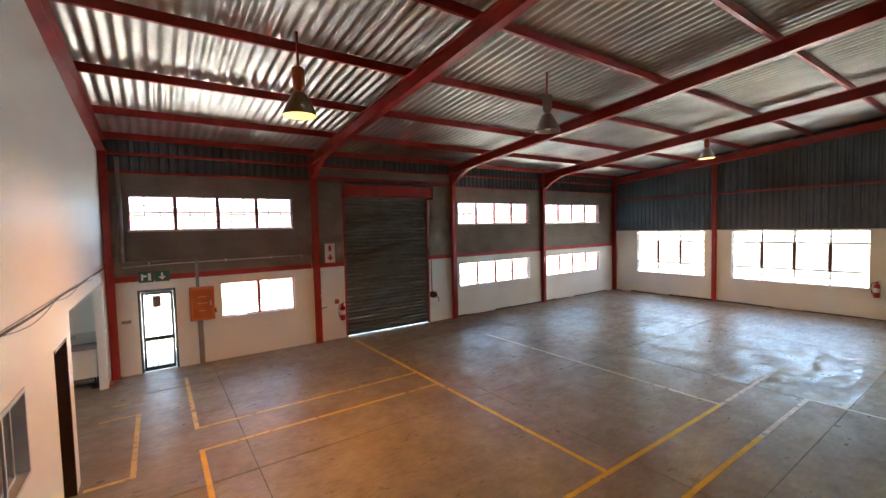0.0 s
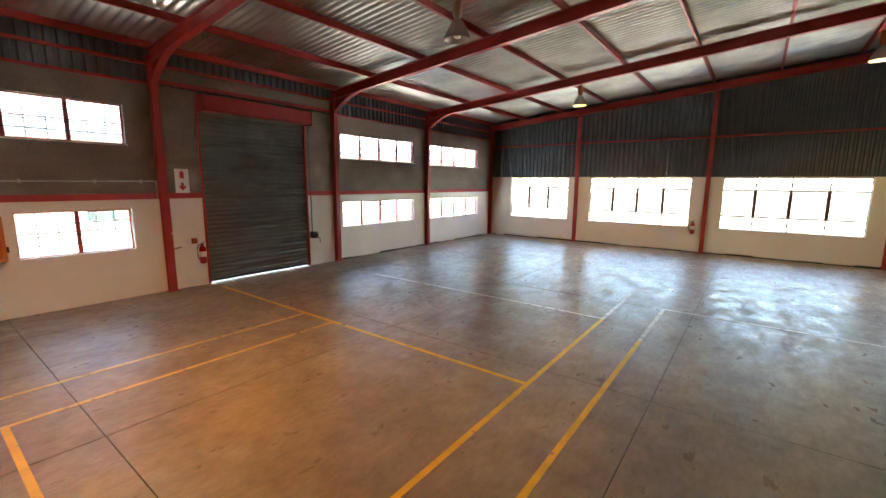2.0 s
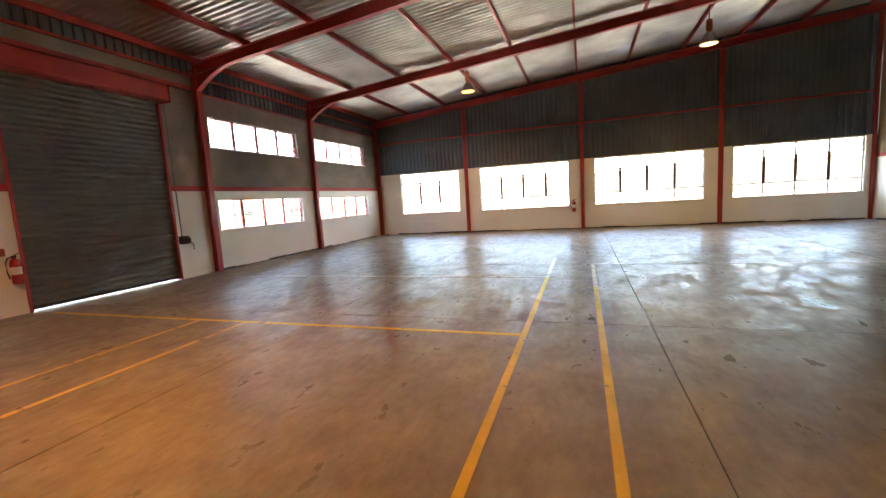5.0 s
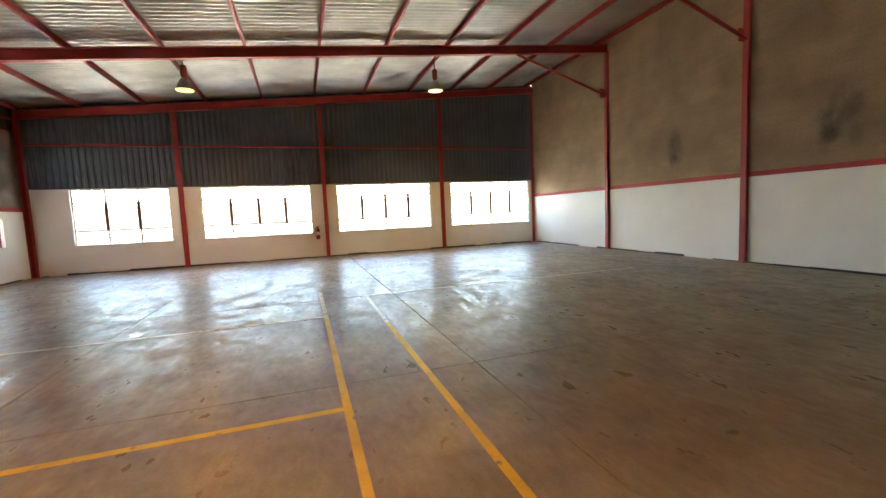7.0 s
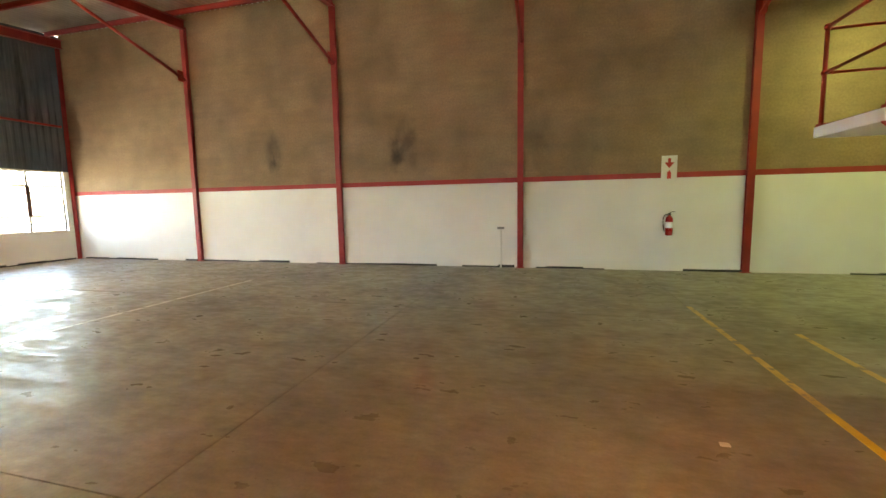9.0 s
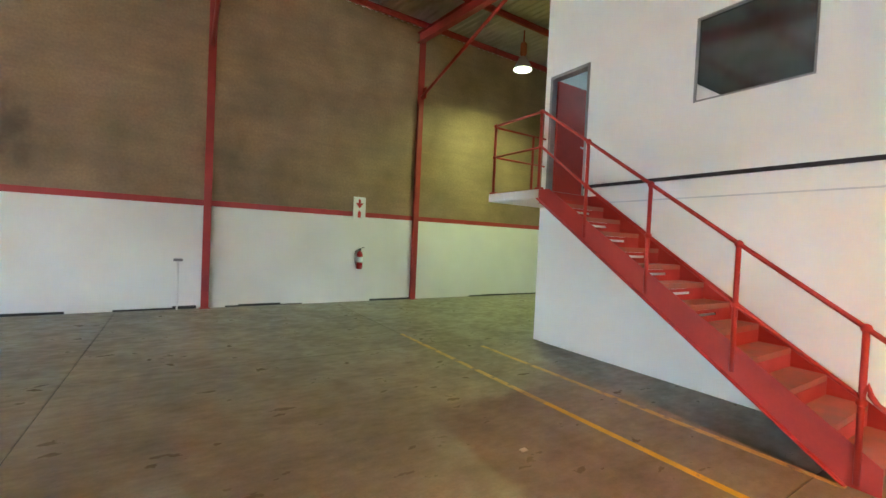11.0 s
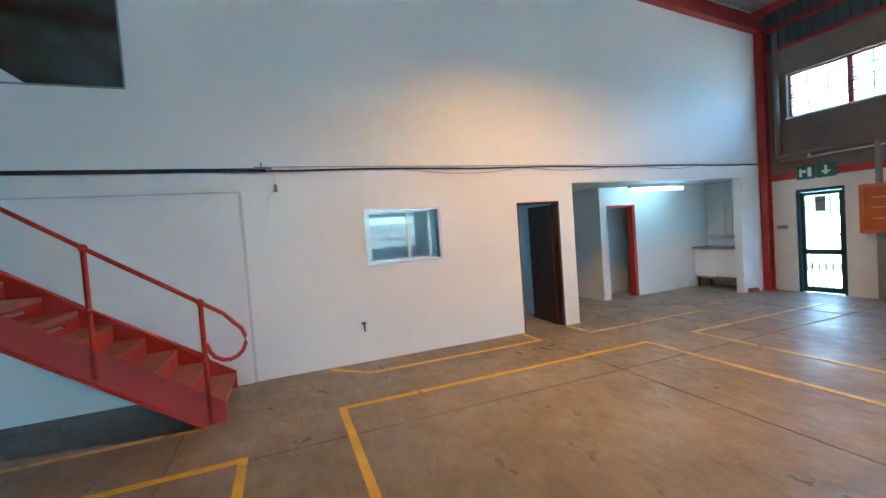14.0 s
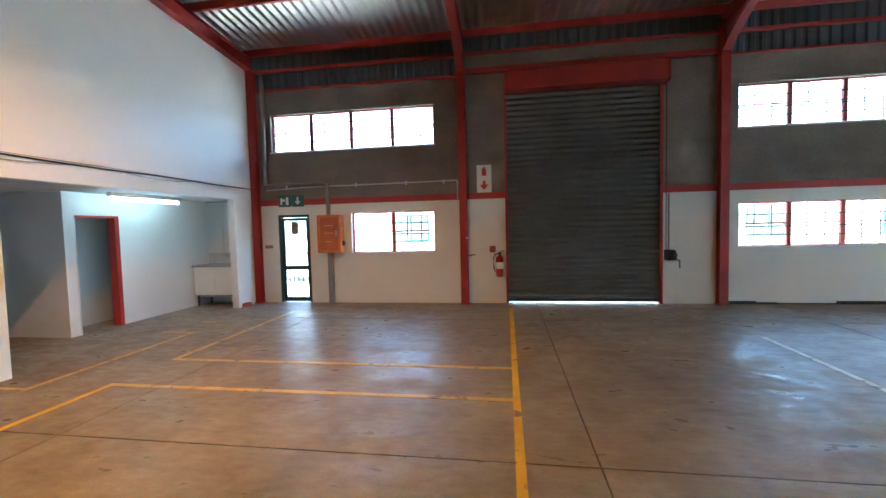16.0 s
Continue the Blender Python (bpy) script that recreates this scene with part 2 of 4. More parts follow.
def worn_line(name, color, worn):
    """Floor paint, rubbed through in patches."""
    m = material(name, color, 0.45, second=tuple(c * 0.8 for c in color), scale=5, fine=50)
    n, l = m.node_tree.nodes, m.node_tree.links
    b = n["Principled BSDF"]
    old = b.inputs["Base Color"].links[0].from_socket
    co = n.new("ShaderNodeNewGeometry")
    t = n.new("ShaderNodeTexNoise")
    t.inputs["Scale"].default_value, t.inputs["Detail"].default_value = 7, 8
    l.new(co.outputs["Position"], t.inputs["Vector"])
    r = n.new("ShaderNodeMapRange")
    r.inputs["From Min"].default_value, r.inputs["From Max"].default_value = 0.72 - worn * 0.35, 0.8 - worn * 0.3
    l.new(t.outputs["Fac"], r.inputs["Value"])
    x = n.new("ShaderNodeMix")
    x.data_type = "RGBA"
    l.new(r.outputs["Result"], x.inputs["Factor"])
    l.new(old, x.inputs["A"])
    x.inputs["B"].default_value = (0.22, 0.18, 0.14, 1)
    l.new(x.outputs["Result"], b.inputs["Base Color"])
    return m


ROOF = foil()
FLOOR = concrete()
YELLOW = worn_line("yellow_floor_paint", (0.76, 0.50, 0.02), 0.25)
YELLOW_WORN = worn_line("worn_yellow_floor_paint", (0.62, 0.42, 0.13), 0.55)
YELLOW_SCUFFED = worn_line("scuffed_yellow_floor_paint", (0.68, 0.49, 0.16), 0.45)
# Far lines: wear and low-angle sheen, both put into this pale colour
PALE_LINE = worn_line("worn_and_sheen_floor_paint", (0.62, 0.58, 0.48), 0.5)


# ---- building helpers ----
def mesh_object(name, bm, mats, parent=None):
    me = bpy.data.meshes.new(name)
    bm.to_mesh(me)
    bm.free()
    for m in (mats if isinstance(mats, (list, tuple)) else [mats]):
        me.materials.append(m)
    ob = new(name, me)
    ob.parent = parent
    return ob


def part(name, bm, mat, parent, label=""):
    ob = mesh_object(name, bm, mat, parent)
    if label:
        ob["label"] = label
    return ob


def thing(name, label, category, group="", at=(0, 0, 0), turn=0):
    ob = new(name)
    ob.matrix_basis = pose(*at, 0, 0, turn)
    return tagged(ob, label, category, group)


def structure(name, bm, mats, label, category="structure"):
    return tagged(mesh_object(name, bm, mats), label, category, kind="structure")


def box(bm, x0, x1, y0, y1, z0, z1, slot=0):
    v = [bm.verts.new((x, y, z)) for z in (z0, z1) for y in (y0, y1) for x in (x0, x1)]
    for q in ((0, 2, 3, 1), (4, 5, 7, 6), (0, 1, 5, 4), (2, 6, 7, 3), (0, 4, 6, 2), (1, 3, 7, 5)):
        bm.faces.new([v[i] for i in q]).material_index = slot
    return v


def soft_box(x0, x1, y0, y1, z0, z1, r=0.006):
    bm = bmesh.new()
    box(bm, x0, x1, y0, y1, z0, z1)
    bmesh.ops.bevel(bm, geom=bm.edges[:], offset=r, segments=2, affect="EDGES", profile=0.5)
    return bm


def boxes(*dims):
    bm = bmesh.new()
    for d in dims:
        box(bm, *d)
    return bm


def prism(bm, outline, axis, a, b):
    """Extrudes an outline of (u, v) along an axis from a to b."""
    def at(u, v, w):
        return {"x": (w, u, v), "y": (u, w, v), "z": (u, v, w)}[axis]
    p = [bm.verts.new(at(u, v, a)) for u, v in outline]
    q = [bm.verts.new(at(u, v, b)) for u, v in outline]
    bm.faces.new(p)
    bm.faces.new(q[::-1])
    for i in range(len(p)):
        j = (i + 1) % len(p)
        bm.faces.new((p[j], p[i], q[i], q[j]))
    bmesh.ops.recalc_face_normals(bm, faces=bm.faces[:])
    return bm


def tube(points, r, sides=10, bm=None):
    """A round bar along points."""
    bm = bm or bmesh.new()
    pts = [Vector(p) for p in points]
    rings = []
    for i, p in enumerate(pts):
        d = ((pts[min(i + 1, len(pts) - 1)] - p).normalized() + (p - pts[max(i - 1, 0)]).normalized()).normalized()
        side = d.cross(Vector((0, 0, 1)))
        if side.length < 0.05:
            side = d.cross(Vector((0, 1, 0)))
        side.normalize()
        up = side.cross(d)
        rings.append([bm.verts.new(p + r * (math.cos(a) * side + math.sin(a) * up)) for a in (2 * math.pi * k / sides for k in range(sides))])
    for a, b in zip(rings, rings[1:]):
        for k in range(sides):
            f = bm.faces.new((a[k], a[(k + 1) % sides], b[(k + 1) % sides], b[k]))
            f.smooth = True
    bm.faces.new(rings[0])
    bm.faces.new(rings[-1][::-1])
    bmesh.ops.recalc_face_normals(bm, faces=bm.faces[:])
    return bm


def lathe(profile, sides=24, bm=None):
    """Turns (radius, height) pairs round z."""
    bm = bm or bmesh.new()
    rings = [[bm.verts.new((max(r, 0.0005) * math.cos(2 * math.pi * k / sides), max(r, 0.0005) * math.sin(2 * math.pi * k / sides), z)) for k in range(sides)] for r, z in profile]
    for a, b in zip(rings, rings[1:]):
        for k in range(sides):
            bm.faces.new((a[k], a[(k + 1) % sides], b[(k + 1) % sides], b[k])).smooth = True
    return bm


def wall(name, axis, face, back, u0, u1, z0, z1, holes, bands, mats, label):
    """A thick wall with openings (u0, u1, z0, z1); bands: (height below which, material slot)."""
    us = sorted({u0, u1, *[h[i] for h in holes for i in (0, 1)]})
    zs = sorted({z0, z1, *[h[i] for h in holes for i in (2, 3)], *[b for b, _ in bands if z0 < b < z1]})
    us, zs = [u for u in us if u0 <= u <= u1], [z for z in zs if z0 <= z <= z1]
    bm, made = bmesh.new(), {}

    def solid(i, j):
        if not (0 <= i < len(us) - 1 and 0 <= j < len(zs) - 1):
            return False
        u, z = (us[i] + us[i + 1]) / 2, (zs[j] + zs[j + 1]) / 2
        return not any(h[0] < u < h[1] and h[2] < z < h[3] for h in holes)

    def vert(w, u, z):
        k = (w, u, z)
        if k not in made:
            made[k] = bm.verts.new((w, u, z) if axis == "x" else (u, w, z))
        return made[k]

    for i in range(len(us) - 1):
        for j in range(len(zs) - 1):
            if not solid(i, j):
                continue
            a, b, c, d = us[i], us[i + 1], zs[j], zs[j + 1]
            slot = next((s for h, s in bands if (c + d) / 2 < h), 0)
            quads = [[(face, a, c), (face, b, c), (face, b, d), (face, a, d)], [(back, a, c), (back, b, c), (back, b, d), (back, a, d)]]
            for di, dj, e in ((-1, 0, ((a, c), (a, d))), (1, 0, ((b, c), (b, d))), (0, -1, ((a, c), (b, c))), (0, 1, ((a, d), (b, d)))):
                if not solid(i + di, j + dj):
                    quads.append([(face, *e[0]), (face, *e[1]), (back, *e[1]), (back, *e[0])])
            for q in quads:
                bm.faces.new([vert(*p) for p in q]).material_index = slot
    bmesh.ops.recalc_face_normals(bm, faces=bm.faces[:])
    return structure(name, bm, mats, label, "wall")


# ---- walls ----
NWIN = [(0.48, 4.13, 3.33, 4.15, 4), (2.27, 4.10, 1.08, 1.96, 2), (9.90, 13.52, 3.33, 4.13, 4), (9.93, 13.52, 1.09, 1.93, 4), (14.5, 18.2, 3.30, 4.12, 4), (14.55, 18.25, 1.08, 1.93, 4)]
EWIN = [(15.4, 18.27, 0.96, 2.85, 3), (10.58, 14.4, 0.96, 2.85, 4), (5.66, 9.57, 0.96, 2.85, 4), (0.85, 4.70, 0.96, 2.85, 4)]
RDOOR = (5.58, 8.56, 0.0, 4.40)
LDOOR = (0.56, 1.30, 0.0, 1.95)
wall("wall_north", "y", NY, NY + T, BX - T, EX + T, 0, 4.66, [w[:4] for w in NWIN] + [RDOOR, LDOOR],
     [(2.16, 0), (2.29, 1), (9, 2)], [WHITE, RED_BAND, PLASTER_N], "white painted wall with red band below bare cement plaster")
wall("wall_east", "x", EX, EX + T, SY - T, NY, 0, 2.88, [w[:4] for w in EWIN], [(9, 0)], [WHITE], "white painted low wall under long windows")
wall("wall_south", "y", SY, SY - T, BX - T, EX, 0, 7.25, [], [(2.11, 0), (2.23, 1), (9, 2)], [WHITE, RED_BAND, PLASTER], "brown cement plaster wall with white painted dado")
UDOOR, UWIN = (5.37, 6.16, 2.38, 4.44), (7.70, 8.85, 3.43, 4.44)
OWIN, ODOOR, KITCH = (11.32, 12.39, 1.26, 2.0), (13.65, 14.42, 0.0, 2.0), (14.70, 18.76, 0.0, 2.28)
wall("wall_west", "x", WX, WX - 0.15, PY, NY, 0, 6.75, [UDOOR, UWIN, OWIN, ODOOR, KITCH], [(9, 0)], [OFFICE_WHITE], "tall white painted office wall with doors and windows")
wall("wall_bay_back", "x", BX, BX - T, SY, NY, 0, 7.25, [], [(2.11, 0), (2.23, 1), (9, 2)], [WHITE, RED_BAND, PLASTER], "plaster wall at the back of the side bay")
wall("wall_office_side", "y", PY, PY + 0.15, BX, WX - 0.15, 0, 6.9, [], [(9, 0)], [OFFICE_WHITE], "white painted side of the office block")


def panel_proud():
    bm = bmesh.new()
    box(bm, WX, WX + 0.045, 5.52, 9.85, 0.0, 2.27)
    bmesh.ops.bevel(bm, geom=bm.edges[:], offset=0.01, segments=2, affect="EDGES")
    # Shadow line at the panel's edges, painted as thin grey strips
    structure("trim", boxes((WX + 0.002, WX + 0.03, 9.852, 9.885, 0.0, 2.29), (WX + 0.002, WX + 0.03, 5.9, 9.85, 2.272, 2.288)), PALE_GREY, "grey painted shadow line at the edges of the bricked-up opening", "trim")
    structure("wall_panel", bm, OFFICE_WHITE, "white painted bricked-up opening standing slightly proud", "wall")


panel_proud()

# ---- office block inside ----
def room_shell():
    """Rooms behind the west wall: ground-floor office, passage, kitchen niche, and the upper office."""
    w = WX - 0.15
    structure("floor_upper", boxes((BX, w, PY + 0.15, 7.0, 2.24, 2.376)), YARD_WALL, "grey-brown floor of the upper office", "floor")
    bm = boxes((BX, w, 7.0, 14.55, 2.55, 2.65))
    structure("ceiling_office", bm, CEIL, "white board office ceiling", "ceiling")
    structure("wall_niche_lining", boxes((-1.2, WX - 0.152, NY - 0.014, NY - 0.002, 0, 2.29)), OFFICE_WHITE, "white painted back of the kitchen niche", "wall")
    bm = boxes((BX, w, 14.55, NY, 2.30, 2.65))
    structure("ceiling_kitchen", bm, CEIL, "white board kitchen ceiling", "ceiling")
    bm = boxes((BX, w, PY + 0.15, NY, 4.95, 5.05))
    structure("ceiling_upper", bm, CEIL, "white board upper office ceiling", "ceiling")
    wall("wall_passage", "y", 14.58, 14.46, BX, w, 0, 2.55, [], [(9, 0)], [ROOM], "pale wall between office and passage")
    wall("wall_office_back", "x", -3.2, -3.3, 9.9, 14.46, 0, 2.55, [(13.75, 14.35, 1.15, 1.95)], [(9, 0)], [ROOM], "pale blue office wall")
    wall("wall_office_left", "y", 10.0, 9.9, -3.2, w, 0, 2.55, [], [(9, 0)], [ROOM], "pale blue office wall")
    wall("wall_niche", "x", -1.2, -1.32, 16.33, NY, 0, 2.30, [(16.50, 17.24, 0.0, 1.93)], [(9, 0)], [OFFICE_WHITE], "white kitchen niche wall with a doorway")
    wall("wall_washroom", "y", 16.33, 16.45, BX, -1.32, 0, 2.30, [], [(9, 0)], [OFFICE_WHITE], "white passage wall")
    wall("wall_washroom_back", "x", -1.85, -1.95, 16.45, NY, 0, 2.30, [], [(9, 0)], [ROOM], "pale washroom wall")
    wall("wall_upper_left", "y", 6.9, 7.0, BX, w, 2.38, 4.95, [], [(9, 0)], [ROOM], "pale blue upper office wall")


room_shell()

# ---- cladding ----
def sheet_profile(n, pitch, depth):
    """Trapezoid ribs: (along, out)."""
    out = []
    for i in range(n):
        a = i * pitch
        out += [(a, 0), (a + pitch * 0.42, 0), (a + pitch * 0.55, depth), (a + pitch * 0.87, depth)]
    return out + [(n * pitch, 0)]


def cladding(name, axis, face, u0, u1, zlow, ztop, label):
    pitch = 0.19
    n = int((u1 - u0) / pitch)
    bm = bmesh.new()
    prof = sheet_profile(n, (u1 - u0) / n, 0.036)
    low, high = [], []
    for u, d in prof:
        for ring, z in ((low, zlow), (high, ztop(u0 + u))):
            ring.append(bm.verts.new((face + d, u0 + u, z) if axis == "x" else (u0 + u, face + d, z)))
    for i in range(len(low) - 1):
        bm.faces.new((low[i], low[i + 1], high[i + 1], high[i]))
    ob = structure(name, bm, CLAD, label, "cladding")
    ob.modifiers.new("thickness", "SOLIDIFY").thickness = 0.004
    return ob


cladding("cladding_east", "x", EX + 0.06, SY - 0.2, NY + 0.2, 2.86, lambda y: eave(y) + 0.13, "dark blue-grey ribbed steel wall sheeting")
cladding("cladding_north", "y", NY + 0.06, BX - 0.2, EX + 0.2, 4.64, lambda x: eave(NY) + 0.16, "dark blue-grey ribbed steel sheeting below the eaves")
structure("clad_backing", boxes((EX + 0.12, EX + 0.14, SY - T, NY + T, 2.86, 7.2)), CLAD, "outer skin of the east sheeting", "cladding")
structure("clad_backing", boxes((BX - 0.3, EX + 0.12, NY + 0.12, NY + 0.14, 4.64, 5.6)), CLAD, "outer skin of the north sheeting", "cladding")


# ---- roof ----
def roof():
    """Wavy sheet whose ribs run down the slope."""
    x0, x1, pitch, amp = BX - 0.4, EX + 0.4, 0.178, 0.02
    n = int((x1 - x0) / pitch * 8)
    ys = [SY - 0.4 + (NY + 0.5 - SY + 0.4) * k / 24 for k in range(25)]
    xs = np.linspace(x0, x1, n + 1)
    verts, faces = [], []
    for y in ys:
        for x in xs:
            verts.append((float(x), y, eave(y) + 0.165 + amp * math.sin(2 * math.pi * x / pitch)))
    w = n + 1
    for j in range(len(ys) - 1):
        for i in range(n):
            faces.append((j * w + i, j * w + i + 1, (j + 1) * w + i + 1, (j + 1) * w + i))
    me = bpy.data.meshes.new("ceiling_roof")
    me.from_pydata(verts, [], faces)
    me.materials.append(ROOF)
    me.polygons.foreach_set("use_smooth", [True] * len(faces))
    tagged(new("ceiling_roof", me), "shiny corrugated steel roof sheets seen from below", "roof", kind="structure")


roof()
PURLINS = [19.3, 17.65, 15.8, 13.9, 12.02, 10.15, 8.28, 6.4, 4.55, 2.75, 0.9]


def purlin(y):
    """Cold-formed channel, web upright, lips inward."""
    z, d, f, t = eave(y) + 0.004, 0.14, 0.06, 0.006
    c = [(y, z), (y + f, z), (y + f, z + 0.018), (y + f - t, z + 0.018), (y + f - t, z + t), (y + t, z + t), (y + t, z + d - t),
         (y + f - t, z + d - t), (y + f - t, z + d - 0.018), (y + f, z + d - 0.018), (y + f, z + d), (y, z + d)]
    bm = prism(bmesh.new(), c, "x", BX - 0.1, EX + 0.05)
    structure("purlin", bm, RED, "dark red painted steel roof purlin", "beam")["group"] = "roof purlins"


for yp in PURLINS:
    purlin(yp)


def i_outline(w, d, tf=0.012, tw=0.008):
    return [(-w / 2, 0), (w / 2, 0), (w / 2, tf), (tw / 2, tf), (tw / 2, d - tf), (w / 2, d - tf), (w / 2, d), (-w / 2, d), (-w / 2, d - tf), (-tw / 2, d - tf), (-tw / 2, tf), (-w / 2, tf)]


def rafter(xn, xs, width=0.15, depth=0.27, haunch=True):
    """I-beam from the north eave up to the south wall, with a haunch at the knee."""
    bm = bmesh.new()
    for k, (y0, y1) in enumerate([(SY, NY - 0.02)]):
        ends = []
        for y, x in ((y0, xs), (y1, xn)):
            ends.append([bm.verts.new((x + u, y, eave(y) - depth + v)) for u, v in i_outline(width, depth)])
        a, b = ends
        bm.faces.new(a)
        bm.faces.new(b[::-1])
        for i in range(len(a)):
            j = (i + 1) % len(a)
            bm.faces.new((a[i], b[i], b[j], a[j]))
    if haunch:
        for u0, u1, drop in ((-0.004, 0.004, 0.0), (-width / 2, width / 2, 0.012)):
            pts = []
            for k in range(9):
                s = k / 8
                y = NY - 0.14 - 1.25 * s
                pts.append((y, eave(y) - depth + 0.01 - 0.42 * (1 - s) ** 2))
            if drop:
                outline = pts + [(y, z - drop) for y, z in reversed(pts)]
            else:
                outline = pts + [(y, eave(y) - depth + 0.02) for y, _ in reversed(pts[:-1])]
            prism(bm, [(y, z) for y, z in outline], "x", xn + u0, xn + u1)
    bmesh.ops.recalc_face_normals(bm, faces=bm.faces[:])
    structure("rafter", bm, RED, "red painted steel portal rafter", "beam")["group"] = "portal rafters"


for xn, xs in ((4.72, 4.72), (9.61, 9.61), (14.3, 14.45)):
    rafter(xn, xs)
rafter(EX - 0.09, EX - 0.09, haunch=False)
rafter(0.09, -0.05, haunch=False)


def column(x, y, turn, z1, w=0.15, d=0.15, name="column"):
    """I-section post that stands against a wall; turn gives the side of the wall."""
    bm = prism(bmesh.new(), i_outline(w, d), "z", 0, z1)
    box(bm, -w / 2 - 0.03, w / 2 + 0.03, -0.02, d + 0.02, 0, 0.015)
    ob = structure(name, bm, RED, "red painted steel column against the wall", "column")
    ob["group"] = "portal columns"
    ob.matrix_basis = pose(x, y, 0, 0, 0, turn)


for x in (4.72, 9.61, 14.25):
    column(x, NY + 0.001, 180, eave(NY) - 0.1, d=0.16)
column(EX - 0.12, NY + 0.001, 180, eave(NY) - 0.1)
column(0.09, NY - 0.002, 180, eave(NY) - 0.2, d=0.13)
for y in (15.0, 10.05, 5.13):
    column(EX + 0.001, y, 90, eave(y) - 0.25, w=0.14, d=0.12)
column(EX, SY + 0.09, 90, eave(1) - 0.25, w=0.1, d=0.06)
for x in (-0.13, 4.72, 9.61, 14.45):
    column(x, SY - 0.001, 0, eave(SY) - 0.2, w=0.14, d=0.10)


def brace(x):
    """Tubular knee brace from the south column to the rafter."""
    bm = tube([(x, SY + 0.09, 5.38), (x, 4.1, eave(4.1) - 0.25)], 0.04)
    box(bm, x - 0.006, x + 0.006, SY + 0.15, SY + 0.34, 5.3, 5.6)
    structure("knee_brace", bm, RED_BRIGHT, "red painted tubular knee brace", "brace")["group"] = "knee braces"


for x in (-0.13, 4.72, 9.61, 14.45):
    brace(x)


def girt(name, *dims):
    structure(name, boxes(dims), RED, "red painted steel sheeting rail", "beam")


girt("girt", WX + 0.16, EX - 0.2, NY - 0.03, NY + 0.055, 5.06, 5.12)
girt("girt", WX + 0.16, 4.62, NY - 0.02, NY + 0.055, 4.64, 4.70)
girt("girt", 4.80, 9.52, NY - 0.035, NY + 0.04, 4.70, 4.79)
girt("girt", 9.70, EX - 0.2, NY - 0.02, NY + 0.055, 4.66, 4.70)
for a, b in ((SY + 0.2, 5.05), (5.21, 9.97), (10.13, 14.92), (15.08, NY - 0.2)):
    girt("girt", EX - 0.03, EX + 0.055, a, b, 4.30, 4.36)
# plaster strip above the shutter
structure("wall_lintel", boxes((4.81, 9.52, NY - 0.005, NY + 0.05, 4.79, 5.05)), PLASTER_N, "bare plaster strip above the shutter", "wall")


# ---- windows ----
def window(name, axis, face, u0, u1, z0, z1, cols, rails, mull, mat_mull, bars, label):
    """Steel window: outer frame, mullions, transoms, burglar bars, one pane to each light."""
    win = tagged(new(name), label, "window", kind="structure")
    depth = 0.05

    def dims(a, b, c, d, w0, w1):
        return (w0, w1, a, b, c, d) if axis == "x" else (a, b, w0, w1, c, d)
    w0 = face + 0.09
    fr = 0.03
    part("window_frame", boxes(dims(u0, u1, z0, z0 + fr, w0, w0 + depth), dims(u0, u1, z1 - fr, z1, w0, w0 + depth),
                               dims(u0, u0 + fr, z0 + fr, z1 - fr, w0, w0 + depth), dims(u1 - fr, u1, z0 + fr, z1 - fr, w0, w0 + depth)), mat_mull, win)
    part("window_sill", boxes(dims(u0 - 0.02, u1 + 0.02, z0 - 0.025, z0 + 0.004, face - 0.03, w0)), WHITE, win, "white painted sill")
    step, thin = (u1 - u0) / cols, 0.03 if len(rails) > 1 else 0.013
    for k in range(1, cols):
        u = u0 + step * k
        part("mullion", boxes(dims(u - mull / 2, u + mull / 2, z0 + fr, z1 - fr, w0 - 0.012, w0 + depth - 0.003)), mat_mull, win)
    for z in rails:
        part("transom", boxes(dims(u0 + fr, u1 - fr, z - thin, z + thin, w0 + 0.004, w0 + depth - 0.008)), mat_mull, win)
    for z in bars:
        part("burglar_bar", boxes(dims(u0 + fr, u1 - fr, z - 0.011, z + 0.011, w0 - 0.03, w0 - 0.012)), DARK, win)
    if len(rails) == 1:
        for k in range(cols):
            for f in (1 / 3, 2 / 3):
                u = u0 + step * (k + f)
                part("burglar_bar", boxes(dims(u - 0.009, u + 0.009, z0 + fr, z1 - fr, w0 - 0.011, w0 - 0.001)), DARK, win)
    for k in range(cols):
        p = part("pane", boxes(dims(u0 + step * k + 0.012, u0 + step * (k + 1) - 0.012, z0 + 0.02, z1 - 0.02, w0 + 0.022, w0 + 0.026)), PANE, win)
        p.visible_shadow = False
    return win


for i, (a, b, c, d, n) in enumerate(NWIN):
    h = d - c
    window(f"window_{i + 1}", "y", NY, a, b, c, d, n, [c + h * 0.52], 0.075, RED, [c + h * f for f in (0.25, 0.45, 0.72)], "steel window with red frame and burglar bars, glaring daylight")
for i, (a, b, c, d, n) in enumerate(EWIN):
    h = d - c
    win = window(f"window_{i + 7}", "x", EX, a, b, c, d, n, [c + h * 0.26, c + h * 0.76], 0.045, BACKLIT_GREY, [c + h * f for f in (0.13, 0.4, 0.52, 0.64, 0.88)], "long white steel window with glaring daylight")
    for k in range(1, n):
        u = a + (b - a) / n * k
        part("casement_stile", boxes((EX + 0.055, EX + 0.078, u - 0.055, u + 0.055, c + h * 0.27, c + h * 0.75)), STILE, win, "dark red opening casement stile")


# ---- yard outside ----
structure("ground", boxes((-60, 90, -60, 90, -0.6, -0.12)), YARD, "pale concrete yard around the building", "ground")


